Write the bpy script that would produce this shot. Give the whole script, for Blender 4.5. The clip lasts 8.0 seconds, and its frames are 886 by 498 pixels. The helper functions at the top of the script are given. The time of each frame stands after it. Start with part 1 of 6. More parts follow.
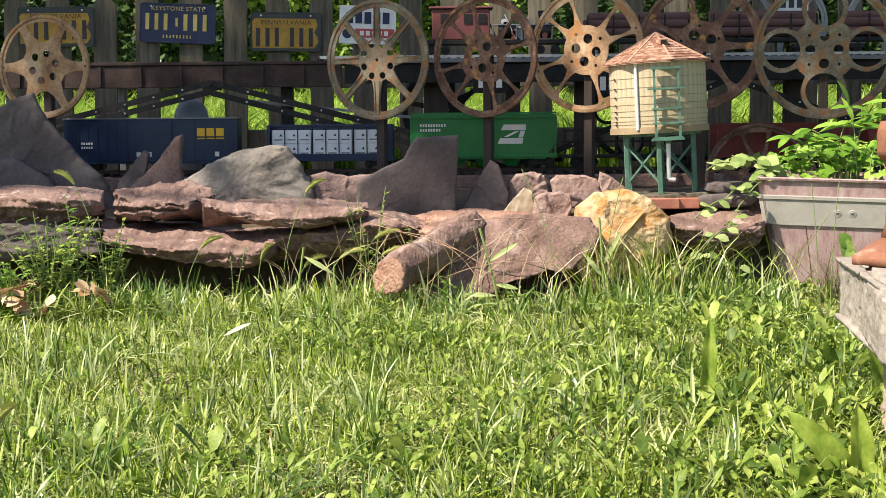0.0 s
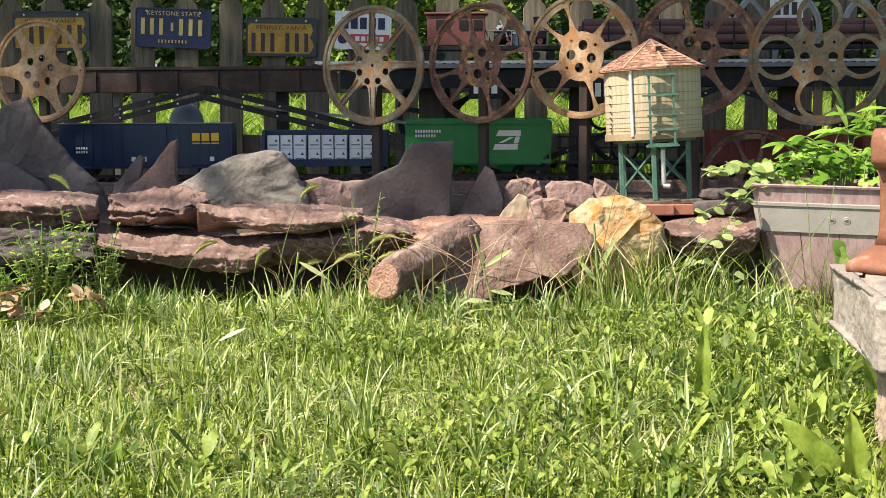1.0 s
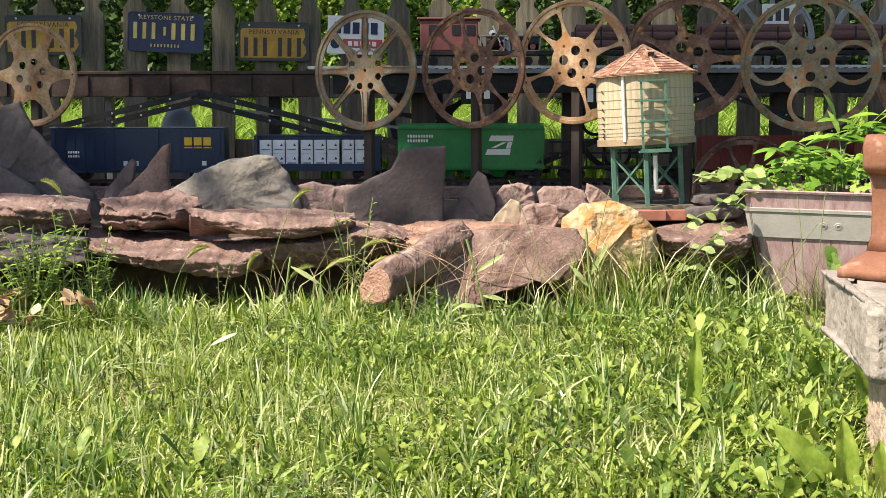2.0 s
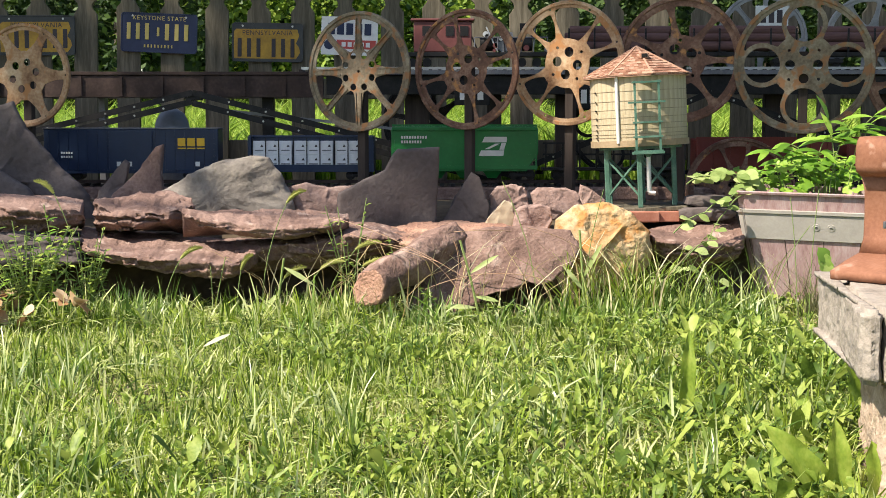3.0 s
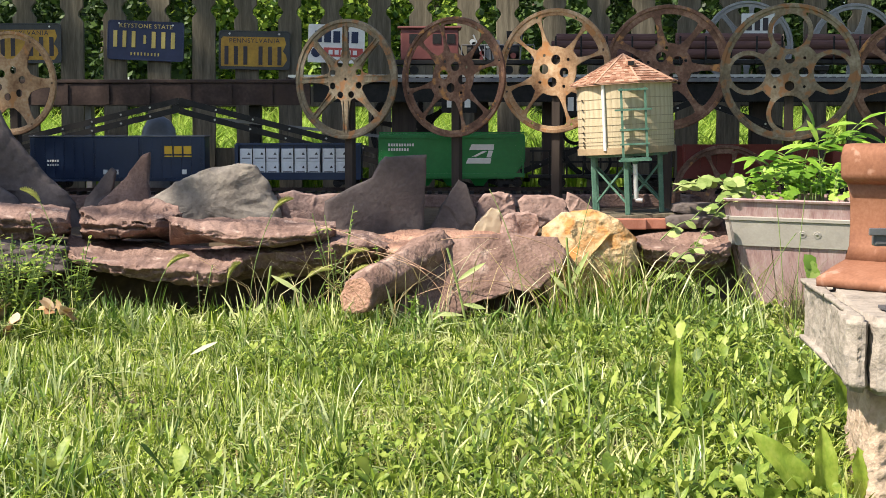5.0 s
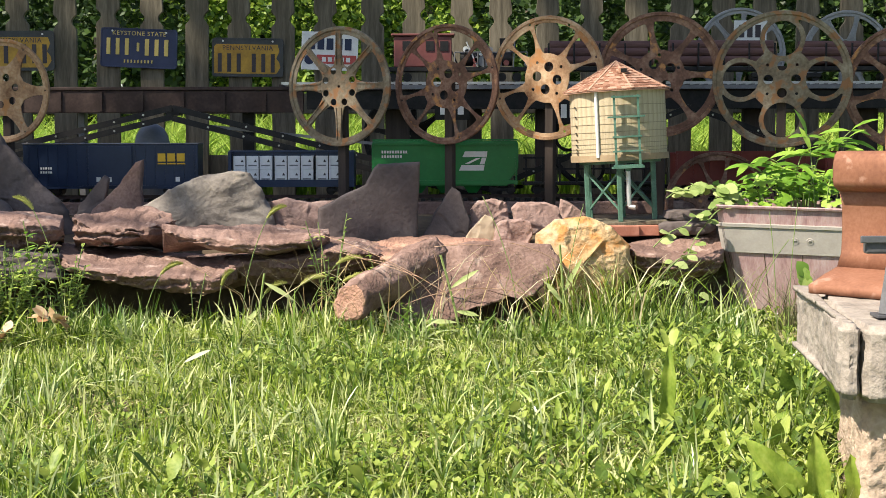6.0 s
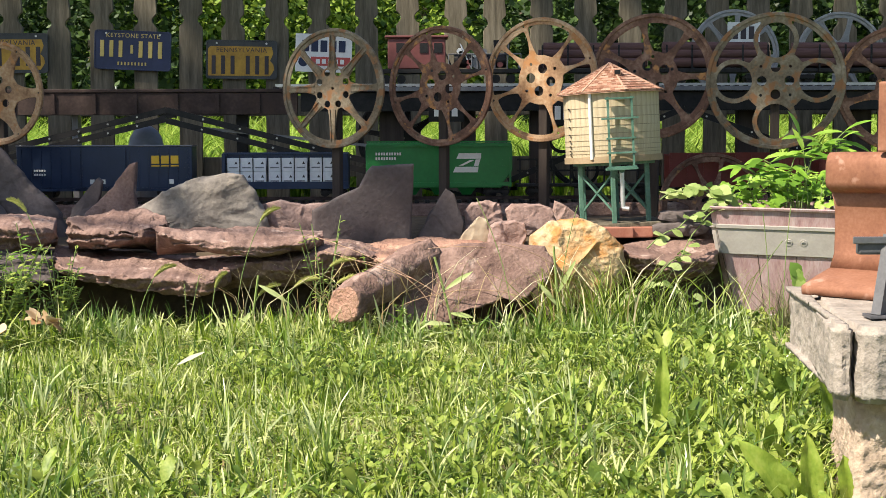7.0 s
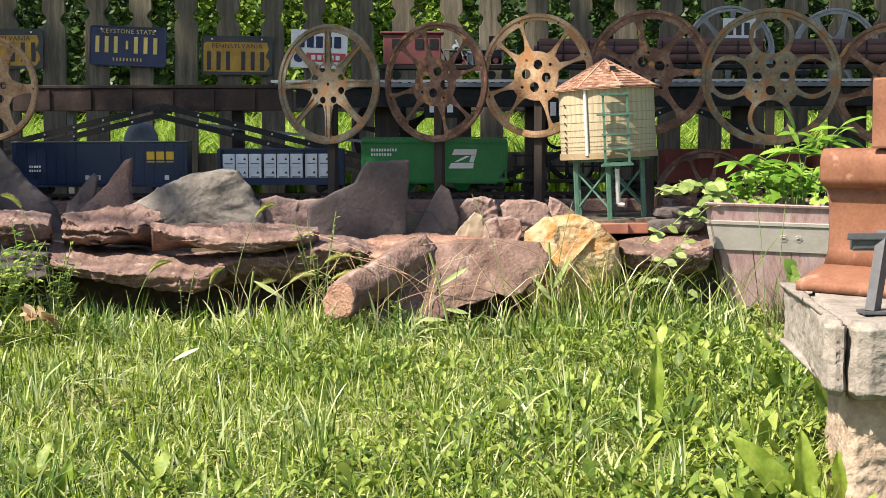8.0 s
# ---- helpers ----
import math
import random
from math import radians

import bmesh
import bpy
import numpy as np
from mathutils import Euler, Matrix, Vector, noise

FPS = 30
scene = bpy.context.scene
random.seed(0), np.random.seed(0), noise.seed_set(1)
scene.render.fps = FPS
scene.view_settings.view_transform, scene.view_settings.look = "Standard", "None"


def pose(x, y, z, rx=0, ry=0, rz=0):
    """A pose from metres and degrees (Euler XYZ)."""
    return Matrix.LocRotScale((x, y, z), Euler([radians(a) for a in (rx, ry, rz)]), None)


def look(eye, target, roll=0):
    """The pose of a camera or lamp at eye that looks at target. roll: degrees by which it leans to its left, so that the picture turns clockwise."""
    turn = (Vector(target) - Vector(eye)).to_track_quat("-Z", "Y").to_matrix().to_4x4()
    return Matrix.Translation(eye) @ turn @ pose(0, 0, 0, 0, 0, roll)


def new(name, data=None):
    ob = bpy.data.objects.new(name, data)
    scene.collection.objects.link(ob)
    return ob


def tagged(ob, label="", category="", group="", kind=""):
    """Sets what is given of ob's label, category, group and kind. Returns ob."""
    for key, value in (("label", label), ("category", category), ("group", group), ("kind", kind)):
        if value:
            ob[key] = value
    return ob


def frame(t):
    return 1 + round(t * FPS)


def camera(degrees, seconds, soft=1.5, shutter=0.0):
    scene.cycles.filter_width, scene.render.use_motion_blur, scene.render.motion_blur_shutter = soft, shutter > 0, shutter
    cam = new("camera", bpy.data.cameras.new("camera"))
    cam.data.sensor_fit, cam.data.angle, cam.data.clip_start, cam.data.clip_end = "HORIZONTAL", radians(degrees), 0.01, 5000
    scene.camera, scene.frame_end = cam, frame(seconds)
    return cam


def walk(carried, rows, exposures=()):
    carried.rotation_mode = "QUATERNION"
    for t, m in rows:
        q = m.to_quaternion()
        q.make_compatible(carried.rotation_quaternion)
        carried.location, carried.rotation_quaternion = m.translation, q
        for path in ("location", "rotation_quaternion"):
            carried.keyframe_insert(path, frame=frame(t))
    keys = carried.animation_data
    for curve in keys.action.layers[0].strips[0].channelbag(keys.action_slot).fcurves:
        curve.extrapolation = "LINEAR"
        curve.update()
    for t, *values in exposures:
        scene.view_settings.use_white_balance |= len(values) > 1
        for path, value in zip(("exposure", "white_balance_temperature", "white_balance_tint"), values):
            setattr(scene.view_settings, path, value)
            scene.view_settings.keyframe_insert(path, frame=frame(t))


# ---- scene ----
cam = camera(36.2, 8.0, soft=0.65)
ROWS = [
    (0.0, 0.0009, 0.0009, 0.4781, 84.617, 0.449, 0.915),
    (0.5, 0.0006, 0.0013, 0.4789, 84.712, 0.360, 0.830),
    (1.0, 0.0011, -0.0009, 0.4794, 84.837, 0.266, 0.712),
    (1.5, 0.0013, 0.0008, 0.4791, 84.975, 0.183, 0.556),
    (3.0, 0.0008, -0.0007, 0.4799, 85.086, 0.020, 0.120),
    (3.5, -0.0000, -0.0000, 0.4800, 85.118, -0.000, -0.000),
    (4.0, -0.0000, 0.0003, 0.4799, 85.155, -0.008, -0.142),
    (4.5, 0.0006, -0.0000, 0.4790, 85.272, 0.035, -0.277),
    (6.0, 0.0026, -0.0030, 0.4824, 85.671, 0.143, -0.683),
    (6.5, 0.0032, -0.0017, 0.4817, 85.761, 0.190, -0.799),
    (7.0, 0.0051, -0.0029, 0.4817, 85.757, 0.218, -0.905),
    (7.5, 0.0048, -0.0030, 0.4818, 85.678, 0.221, -0.986),
    (8.0, 0.0071, -0.0040, 0.4816, 85.591, 0.195, -1.070),
]
walk(cam, [(t, pose(x, y, z, rx, ry, rz)) for t, x, y, z, rx, ry, rz in ROWS], exposures=((0.0, 1.0, 6650, 12), (8.0, 1.0, 6650, 12)))

# ---------- sky and sun ----------
SUN_ELEV, SUN_AZ = 50.0, 58.0            # azimuth: degrees to the left of straight behind the camera
to_sun = Vector((-math.sin(radians(SUN_AZ)) * math.cos(radians(SUN_ELEV)), -math.cos(radians(SUN_AZ)) * math.cos(radians(SUN_ELEV)), math.sin(radians(SUN_ELEV))))
world = bpy.data.worlds.new("sky")
scene.world = world
world.use_nodes = True
sky = world.node_tree.nodes.new("ShaderNodeTexSky")
sky.sky_type, sky.sun_disc = "NISHITA", False
sky.sun_elevation = radians(SUN_ELEV)
sky.sun_rotation = math.atan2(to_sun.x, to_sun.y)
world.node_tree.links.new(sky.outputs[0], world.node_tree.nodes["Background"].inputs[0])
world.node_tree.nodes["Background"].inputs[1].default_value = 0.095
sun_data = bpy.data.lights.new("sun", "SUN")
sun_data.energy, sun_data.angle, sun_data.color = 5.0, radians(0.55), (1.0, 0.93, 0.80)
sun = new("sun", sun_data)
sun.matrix_basis = look(to_sun * 30, (0, 0, 0))


# ---------- materials ----------
def material(name, stops, scale=20.0, rough=0.8, metal=0.0, bump=0.3, grain=6.0, stretch=(1, 1, 1), through_light=0.0, per="", spec=0.3, spots=None, fine=0.002):
    """Two scales of noise mixed through a colour ramp, with relief. per: 'object' or 'island' adds a shift to each piece. spots: (colour, threshold)."""
    m = bpy.data.materials.new(name)
    m.use_nodes = True
    n, l = m.node_tree.nodes, m.node_tree.links
    bsdf, out = n["Principled BSDF"], n["Material Output"]
    co = n.new("ShaderNodeTexCoord")
    mp = n.new("ShaderNodeMapping")
    mp.inputs["Scale"].default_value = stretch
    l.new(co.outputs["Object"], mp.inputs["Vector"])
    a, b = n.new("ShaderNodeTexNoise"), n.new("ShaderNodeTexNoise")
    a.inputs["Scale"].default_value, a.inputs["Detail"].default_value = scale, 6
    b.inputs["Scale"].default_value, b.inputs["Detail"].default_value = scale * grain, 5
    if per == "object":
        info = n.new("ShaderNodeObjectInfo")
        off = n.new("ShaderNodeVectorMath")
        off.operation = "ADD"
        mul = n.new("ShaderNodeMath")
        mul.operation = "MULTIPLY"
        mul.inputs[1].default_value = 37.0
        l.new(info.outputs["Random"], mul.inputs[0])
        l.new(mp.outputs[0], off.inputs[0])
        l.new(mul.outputs[0], off.inputs[1])
        src = off.outputs[0]
    else:
        src = mp.outputs[0]
    l.new(src, a.inputs["Vector"])
    l.new(src, b.inputs["Vector"])
    mix = n.new("ShaderNodeMath")
    mix.operation = "MULTIPLY_ADD"
    mix.inputs[1].default_value = 0.35
    sub = n.new("ShaderNodeMath")
    sub.operation = "MULTIPLY_ADD"
    sub.inputs[1].default_value, sub.inputs[2].default_value = 0.65, 0.0
    l.new(a.outputs[0], sub.inputs[0])
    l.new(b.outputs[0], mix.inputs[0])
    l.new(sub.outputs[0], mix.inputs[2])
    fac = mix.outputs[0]
    if per == "island":
        geo = n.new("ShaderNodeNewGeometry")
        add = n.new("ShaderNodeMath")
        add.operation = "MULTIPLY_ADD"
        add.inputs[1].default_value, add.inputs[2].default_value = 0.62, -0.31
        l.new(geo.outputs["Random Per Island"], add.inputs[0])
        add2 = n.new("ShaderNodeMath")
        l.new(add.outputs[0], add2.inputs[0])
        l.new(fac, add2.inputs[1])
        fac = add2.outputs[0]
    ramp = n.new("ShaderNodeValToRGB")
    els = ramp.color_ramp.elements
    while len(els) < len(stops):
        els.new(0.5)
    for i, c in enumerate(stops):
        els[i].position = 0.3 + 0.4 * i / max(1, len(stops) - 1)
        els[i].color = (*c, 1)
    l.new(fac, ramp.inputs[0])
    col = ramp.outputs[0]
    if spots:
        s = n.new("ShaderNodeTexNoise")
        s.inputs["Scale"].default_value, s.inputs["Detail"].default_value = scale * 1.7, 8
        l.new(src, s.inputs["Vector"])
        rr = n.new("ShaderNodeValToRGB")
        rr.color_ramp.elements[0].position, rr.color_ramp.elements[1].position = spots[1], spots[1] + 0.08
        l.new(s.outputs[0], rr.inputs[0])
        mc = n.new("ShaderNodeMix")
        mc.data_type = "RGBA"
        l.new(rr.outputs[0], mc.inputs[0])
        l.new(col, mc.inputs[6])
        mc.inputs[7].default_value = (*spots[0], 1)
        col = mc.outputs[2]
    l.new(col, bsdf.inputs["Base Color"])
    bsdf.inputs["Roughness"].default_value = rough
    bsdf.inputs["Metallic"].default_value = metal
    bsdf.inputs["Specular IOR Level"].default_value = spec
    if bump:
        bp = n.new("ShaderNodeBump")
        bp.inputs["Strength"].default_value, bp.inputs["Distance"].default_value = bump, fine
        l.new(mix.outputs[0], bp.inputs["Height"])
        l.new(bp.outputs[0], bsdf.inputs["Normal"])
    if through_light:
        tr = n.new("ShaderNodeBsdfTranslucent")
        ms = n.new("ShaderNodeMixShader")
        ms.inputs[0].default_value = through_light
        l.new(col, tr.inputs["Color"])
        l.new(bsdf.outputs[0], ms.inputs[1])
        l.new(tr.outputs[0], ms.inputs[2])
        l.new(ms.outputs[0], out.inputs["Surface"])
    return m


M_turf = material("turf", [(0.035, 0.04, 0.013), (0.065, 0.09, 0.018), (0.10, 0.135, 0.028), (0.13, 0.13, 0.05)], 5, 0.9, bump=1.0, grain=14, fine=0.03)
M_soil = material("soil", [(0.035, 0.025, 0.016), (0.075, 0.055, 0.035), (0.12, 0.09, 0.055)], 9, 0.95, bump=0.8, fine=0.01)
M_grass = material("grass", [(0.06, 0.11, 0.012), (0.205, 0.30, 0.026), (0.37, 0.465, 0.062), (0.62, 0.65, 0.29)], 3, 0.38, bump=0, through_light=0.42, per="island", spec=0.4)
M_meadow = material("meadow", [(0.16, 0.28, 0.03), (0.27, 0.42, 0.05), (0.40, 0.52, 0.09)], 3, 0.5, bump=0, through_light=0.45, per="island")
M_blade = material("grass_blade", [(0.075, 0.145, 0.022), (0.18, 0.29, 0.045), (0.32, 0.43, 0.10), (0.50, 0.56, 0.28)], 3, 0.3, bump=0, through_light=0.35, per="island", spec=0.5)
M_dry = material("dry_grass", [(0.30, 0.22, 0.10), (0.50, 0.41, 0.22), (0.66, 0.58, 0.38)], 4, 0.7, bump=0, through_light=0.25, per="island")
M_leaf = material("leaf", [(0.085, 0.145, 0.02), (0.205, 0.295, 0.04), (0.36, 0.43, 0.09)], 45, 0.5, bump=0.6, through_light=0.38, per="island", spec=0.4)
M_vine = material("vine_leaf", [(0.16, 0.28, 0.04), (0.28, 0.42, 0.08), (0.42, 0.52, 0.15)], 12, 0.45, bump=0.2, through_light=0.3, per="island", spec=0.4)
M_pale = material("pale_leaf", [(0.20, 0.28, 0.07), (0.32, 0.40, 0.13), (0.44, 0.50, 0.21)], 12, 0.5, bump=0.2, through_light=0.3, per="island", spec=0.35)
M_dock = material("dock_leaf", [(0.13, 0.22, 0.025), (0.25, 0.35, 0.045), (0.40, 0.47, 0.09)], 40, 0.42, bump=0.5, through_light=0.35, spec=0.4, stretch=(1, 1, 0.6), fine=0.004)
M_bright = material("fresh_leaf", [(0.12, 0.25, 0.022), (0.22, 0.39, 0.04), (0.36, 0.52, 0.085)], 10, 0.45, bump=0.2, through_light=0.4, per="island", spec=0.4)
# two tones of one leaf green: sun and shade put into the colour
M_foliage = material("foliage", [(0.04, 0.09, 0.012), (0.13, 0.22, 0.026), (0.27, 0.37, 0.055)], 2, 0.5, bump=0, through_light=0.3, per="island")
M_shadefoliage = material("shade_toned_foliage", [(0.012, 0.03, 0.008), (0.03, 0.06, 0.014), (0.06, 0.105, 0.022)], 2, 0.55, bump=0, through_light=0.15, per="island")
M_deadleaf = material("dead_leaf", [(0.34, 0.19, 0.09), (0.50, 0.33, 0.18), (0.60, 0.46, 0.31)], 12, 0.8, bump=0.3, through_light=0.2, per="island")
M_seed = material("seed_head", [(0.30, 0.32, 0.08), (0.45, 0.45, 0.14)], 60, 0.8, bump=0.5, through_light=0.3)
M_drystem = material("dry_stem", [(0.28, 0.15, 0.09), (0.45, 0.30, 0.20)], 30, 0.7, bump=0)
M_wisp = material("dull_grass", [(0.09, 0.09, 0.035), (0.17, 0.17, 0.07), (0.27, 0.25, 0.13)], 4, 0.6, bump=0, through_light=0.2, per="island")
M_stem = material("stem", [(0.12, 0.2, 0.05), (0.24, 0.28, 0.1)], 30, 0.6, bump=0)
M_bark = material("bark", [(0.09, 0.07, 0.05), (0.2, 0.16, 0.12)], 8, 0.9, bump=0.8, stretch=(1, 1, 0.2), fine=0.02)
M_redstone = material("red_sandstone", [(0.10, 0.058, 0.047), (0.195, 0.122, 0.098), (0.31, 0.208, 0.170)], 12, 0.92, bump=1.0, grain=11, per="object", spots=((0.36, 0.26, 0.215), 0.6), fine=0.012)
M_pinkstone = material("pink_sandstone", [(0.17, 0.105, 0.088), (0.29, 0.195, 0.165), (0.41, 0.30, 0.26)], 14, 0.92, bump=0.9, grain=9, per="object", fine=0.010)
M_greystone = material("grey_stone", [(0.11, 0.095, 0.083), (0.20, 0.175, 0.15), (0.29, 0.255, 0.215)], 10, 0.9, bump=0.6, grain=9, per="object", spots=((0.36, 0.31, 0.25), 0.62), fine=0.015)
M_darkstone = material("dark_slate", [(0.065, 0.05, 0.048), (0.10, 0.08, 0.075), (0.145, 0.12, 0.112)], 9, 0.85, bump=0.7, grain=10, per="object", fine=0.010)
M_ochre = material("ochre_stone", [(0.35, 0.20, 0.085), (0.46, 0.315, 0.165), (0.54, 0.43, 0.275)], 9, 0.9, bump=0.7, grain=8, spots=((0.45, 0.215, 0.07), 0.52), fine=0.025)
M_orangestone = material("orange_sandstone", [(0.22, 0.115, 0.08), (0.36, 0.205, 0.145), (0.48, 0.31, 0.22)], 12, 0.92, bump=1.0, grain=11, fine=0.02)
M_cream = material("cream_stone", [(0.40, 0.31, 0.20), (0.55, 0.45, 0.32)], 14, 0.9, bump=0.6, fine=0.006)
M_rust = material("rusted_steel", [(0.06, 0.03, 0.02), (0.17, 0.09, 0.06), (0.36, 0.23, 0.16)], 17, 0.75, 0.25, 0.5, 7, per="object", spots=((0.45, 0.22, 0.08), 0.6), fine=0.002)
M_rustlight = material("light_rusted_steel", [(0.14, 0.065, 0.03), (0.36, 0.22, 0.12), (0.54, 0.40, 0.26)], 15, 0.7, 0.2, 0.7, 7, per="object", spots=((0.36, 0.17, 0.065), 0.56), fine=0.003)
M_greyrust = material("grey_rusted_steel", [(0.075, 0.05, 0.03), (0.19, 0.15, 0.10), (0.33, 0.285, 0.21)], 17, 0.7, 0.25, 0.7, 7, spots=((0.26, 0.13, 0.06), 0.52), fine=0.003)
M_railrust = material("rail_rust", [(0.16, 0.065, 0.04), (0.24, 0.105, 0.06), (0.31, 0.15, 0.095)], 22, 0.7, 0.2, 0.35, 9, spots=((0.36, 0.20, 0.14), 0.62), fine=0.001)
M_black = material("black_iron", [(0.012, 0.012, 0.013), (0.03, 0.028, 0.027)], 40, 0.5, 0.5, 0.2)
M_girder = material("brown_girder", [(0.022, 0.014, 0.012), (0.045, 0.028, 0.023), (0.085, 0.055, 0.045)], 15, 0.7, 0.2, 0.4)
M_steel = material("bright_steel", [(0.35, 0.34, 0.33), (0.55, 0.54, 0.52)], 30, 0.35, 0.9, 0.1)
M_greysteel = material("grey_steel", [(0.12, 0.12, 0.13), (0.22, 0.22, 0.23)], 30, 0.45, 0.6, 0.2)
M_aluminium = material("aluminium", [(0.45, 0.45, 0.44), (0.65, 0.65, 0.64)], 30, 0.45, 0.7, 0.2)
M_dullalu = material("dull_aluminium", [(0.18, 0.18, 0.17), (0.32, 0.32, 0.305)], 24, 0.6, 0.4, 0.3)
M_fence = material("weathered_wood", [(0.05, 0.042, 0.028), (0.108, 0.092, 0.063), (0.185, 0.16, 0.115)], 14, 0.9, bump=0.6, stretch=(4, 4, 0.35), per="object", fine=0.003)
M_darkwood = material("dark_post_wood", [(0.03, 0.022, 0.018), (0.06, 0.045, 0.036)], 14, 0.9, bump=0.6, stretch=(4, 4, 0.35), fine=0.003)
M_log = material("log_bark", [(0.07, 0.035, 0.03), (0.14, 0.075, 0.065)], 25, 0.9, bump=0.8, stretch=(0.3, 2, 2), fine=0.003)
M_logend = material("log_end", [(0.35, 0.25, 0.15), (0.5, 0.38, 0.25)], 25, 0.9, bump=0.3)
M_tank = material("cream_boards", [(0.34, 0.275, 0.175), (0.44, 0.365, 0.24), (0.52, 0.445, 0.31)], 14, 0.7, bump=0.3, stretch=(5, 5, 0.4), fine=0.001)
M_baseband = material("brown_base_boards", [(0.24, 0.175, 0.10), (0.35, 0.26, 0.16)], 20, 0.75, bump=0.3, fine=0.001)
M_hoop = material("dull_hoop", [(0.20, 0.16, 0.10), (0.28, 0.23, 0.15)], 30, 0.6, 0.2, 0.1)
M_bracket = material("dull_grey_steel", [(0.06, 0.06, 0.065), (0.11, 0.11, 0.115)], 40, 0.6, 0.1, 0.3)
M_shingle = material("red_shingles", [(0.19, 0.085, 0.05), (0.30, 0.15, 0.095), (0.40, 0.25, 0.175)], 45, 0.8, bump=0.5, per="island", fine=0.001)
M_rooftrim = material("roof_ridge", [(0.35, 0.2, 0.13), (0.45, 0.28, 0.2)], 30, 0.8)
M_tower = material("green_paint", [(0.04, 0.10, 0.07), (0.075, 0.16, 0.115), (0.15, 0.25, 0.19)], 30, 0.55, bump=0.2)
M_white = material("white_paint", [(0.62, 0.60, 0.55), (0.78, 0.76, 0.72)], 25, 0.6, bump=0.1)
M_brick = material("brick", [(0.30, 0.11, 0.07), (0.42, 0.19, 0.13)], 30, 0.9, bump=0.5, per="object")
M_barrel = material("mauve_resin_wood", [(0.24, 0.135, 0.13), (0.355, 0.235, 0.225), (0.44, 0.345, 0.325)], 7, 0.75, bump=1.0, stretch=(9, 9, 0.35), grain=7, fine=0.0025)
M_band = material("grey_band", [(0.29, 0.265, 0.235), (0.38, 0.355, 0.315)], 26, 0.85, bump=0.6, grain=6, fine=0.0025)
M_concrete = material("split_concrete", [(0.19, 0.165, 0.14), (0.295, 0.255, 0.215), (0.39, 0.345, 0.295)], 30, 0.95, bump=1.0, grain=6, spots=((0.24, 0.215, 0.19), 0.6), fine=0.006)
M_tan = material("tan_concrete", [(0.26, 0.19, 0.13), (0.40, 0.30, 0.22), (0.52, 0.42, 0.32)], 18, 0.95, bump=1.0, grain=8, fine=0.008)
M_navy = material("navy_paint", [(0.012, 0.022, 0.05), (0.018, 0.032, 0.07)], 15, 0.35, bump=0.05)
M_bngreen = material("green_car_paint", [(0.012, 0.14, 0.035), (0.02, 0.20, 0.05)], 15, 0.3, bump=0.05)
M_redcar = material("red_car_paint", [(0.14, 0.025, 0.02), (0.22, 0.045, 0.035)], 15, 0.5, bump=0.1)
M_brown = material("oxide_paint", [(0.10, 0.03, 0.028), (0.16, 0.055, 0.05)], 15, 0.5, bump=0.1)
M_yellow = material("yellow_paint", [(0.62, 0.36, 0.02), (0.72, 0.44, 0.04)], 15, 0.4, bump=0.05)
M_plateyel = material("yellow_plate", [(0.22, 0.12, 0.02), (0.50, 0.29, 0.035)], 14, 0.5, bump=0.1)
M_platedark = material("dark_plate_edge", [(0.025, 0.03, 0.035), (0.06, 0.06, 0.055)], 12, 0.5, bump=0.1)
M_plateblue = material("blue_plate", [(0.010, 0.016, 0.045), (0.02, 0.03, 0.075)], 10, 0.45, bump=0.1)
M_cratewhite = material("white_crate", [(0.55, 0.56, 0.57), (0.70, 0.71, 0.72)], 30, 0.6, bump=0.1, per="object")
M_signred = material("red_print", [(0.4, 0.06, 0.05), (0.5, 0.09, 0.07)], 20, 0.6, bump=0)
M_dome = material("blue_grey_enamel", [(0.18, 0.20, 0.24), (0.27, 0.29, 0.33)], 15, 0.35, bump=0.1)
M_straw = material("bleached_straw", [(0.36, 0.35, 0.26), (0.50, 0.49, 0.40)], 30, 0.7, bump=0, through_light=0.2)


# ---------- building helpers ----------
def mesh_of(bm, name, mat, smooth=False):
    me = bpy.data.meshes.new(name)
    bm.normal_update()
    bm.to_mesh(me)
    bm.free()
    me.materials.append(mat)
    if smooth:
        me.shade_smooth()
    return me


def part(name, bm, mat, parent, label="", smooth=False):
    ob = new(name, mesh_of(bm, name, mat, smooth))
    ob.parent = parent
    return tagged(ob, label)


def piece(name, me, parent, m):
    ob = new(name, me)
    ob.parent = parent
    ob.matrix_basis = m
    return ob


def thing(name, m, label, category, group="", kind=""):
    ob = new(name)
    ob.matrix_basis = m
    ob.empty_display_size = 0.05
    return tagged(ob, label, category, group, kind)


def box(bm, x0, x1, y0, y1, z0, z1, bevel=0.0):
    m = Matrix.Translation(((x0 + x1) / 2, (y0 + y1) / 2, (z0 + z1) / 2)) @ Matrix.Diagonal((x1 - x0, y1 - y0, z1 - z0, 1))
    vs = bmesh.ops.create_cube(bm, size=1, matrix=m)["verts"]
    if bevel:
        es = {e for v in vs for e in v.link_edges}
        bmesh.ops.bevel(bm, geom=list(es), offset=bevel, segments=2, affect="EDGES", profile=0.5)
    return bm


def rod(bm, p, q, r1, r2=None, seg=10):
    p, q = Vector(p), Vector(q)
    d = q - p
    m = Matrix.Translation((p + q) / 2) @ d.to_track_quat("Z", "Y").to_matrix().to_4x4()
    bmesh.ops.create_cone(bm, cap_ends=True, segments=seg, radius1=r1, radius2=r1 if r2 is None else r2, depth=d.length, matrix=m)
    return bm


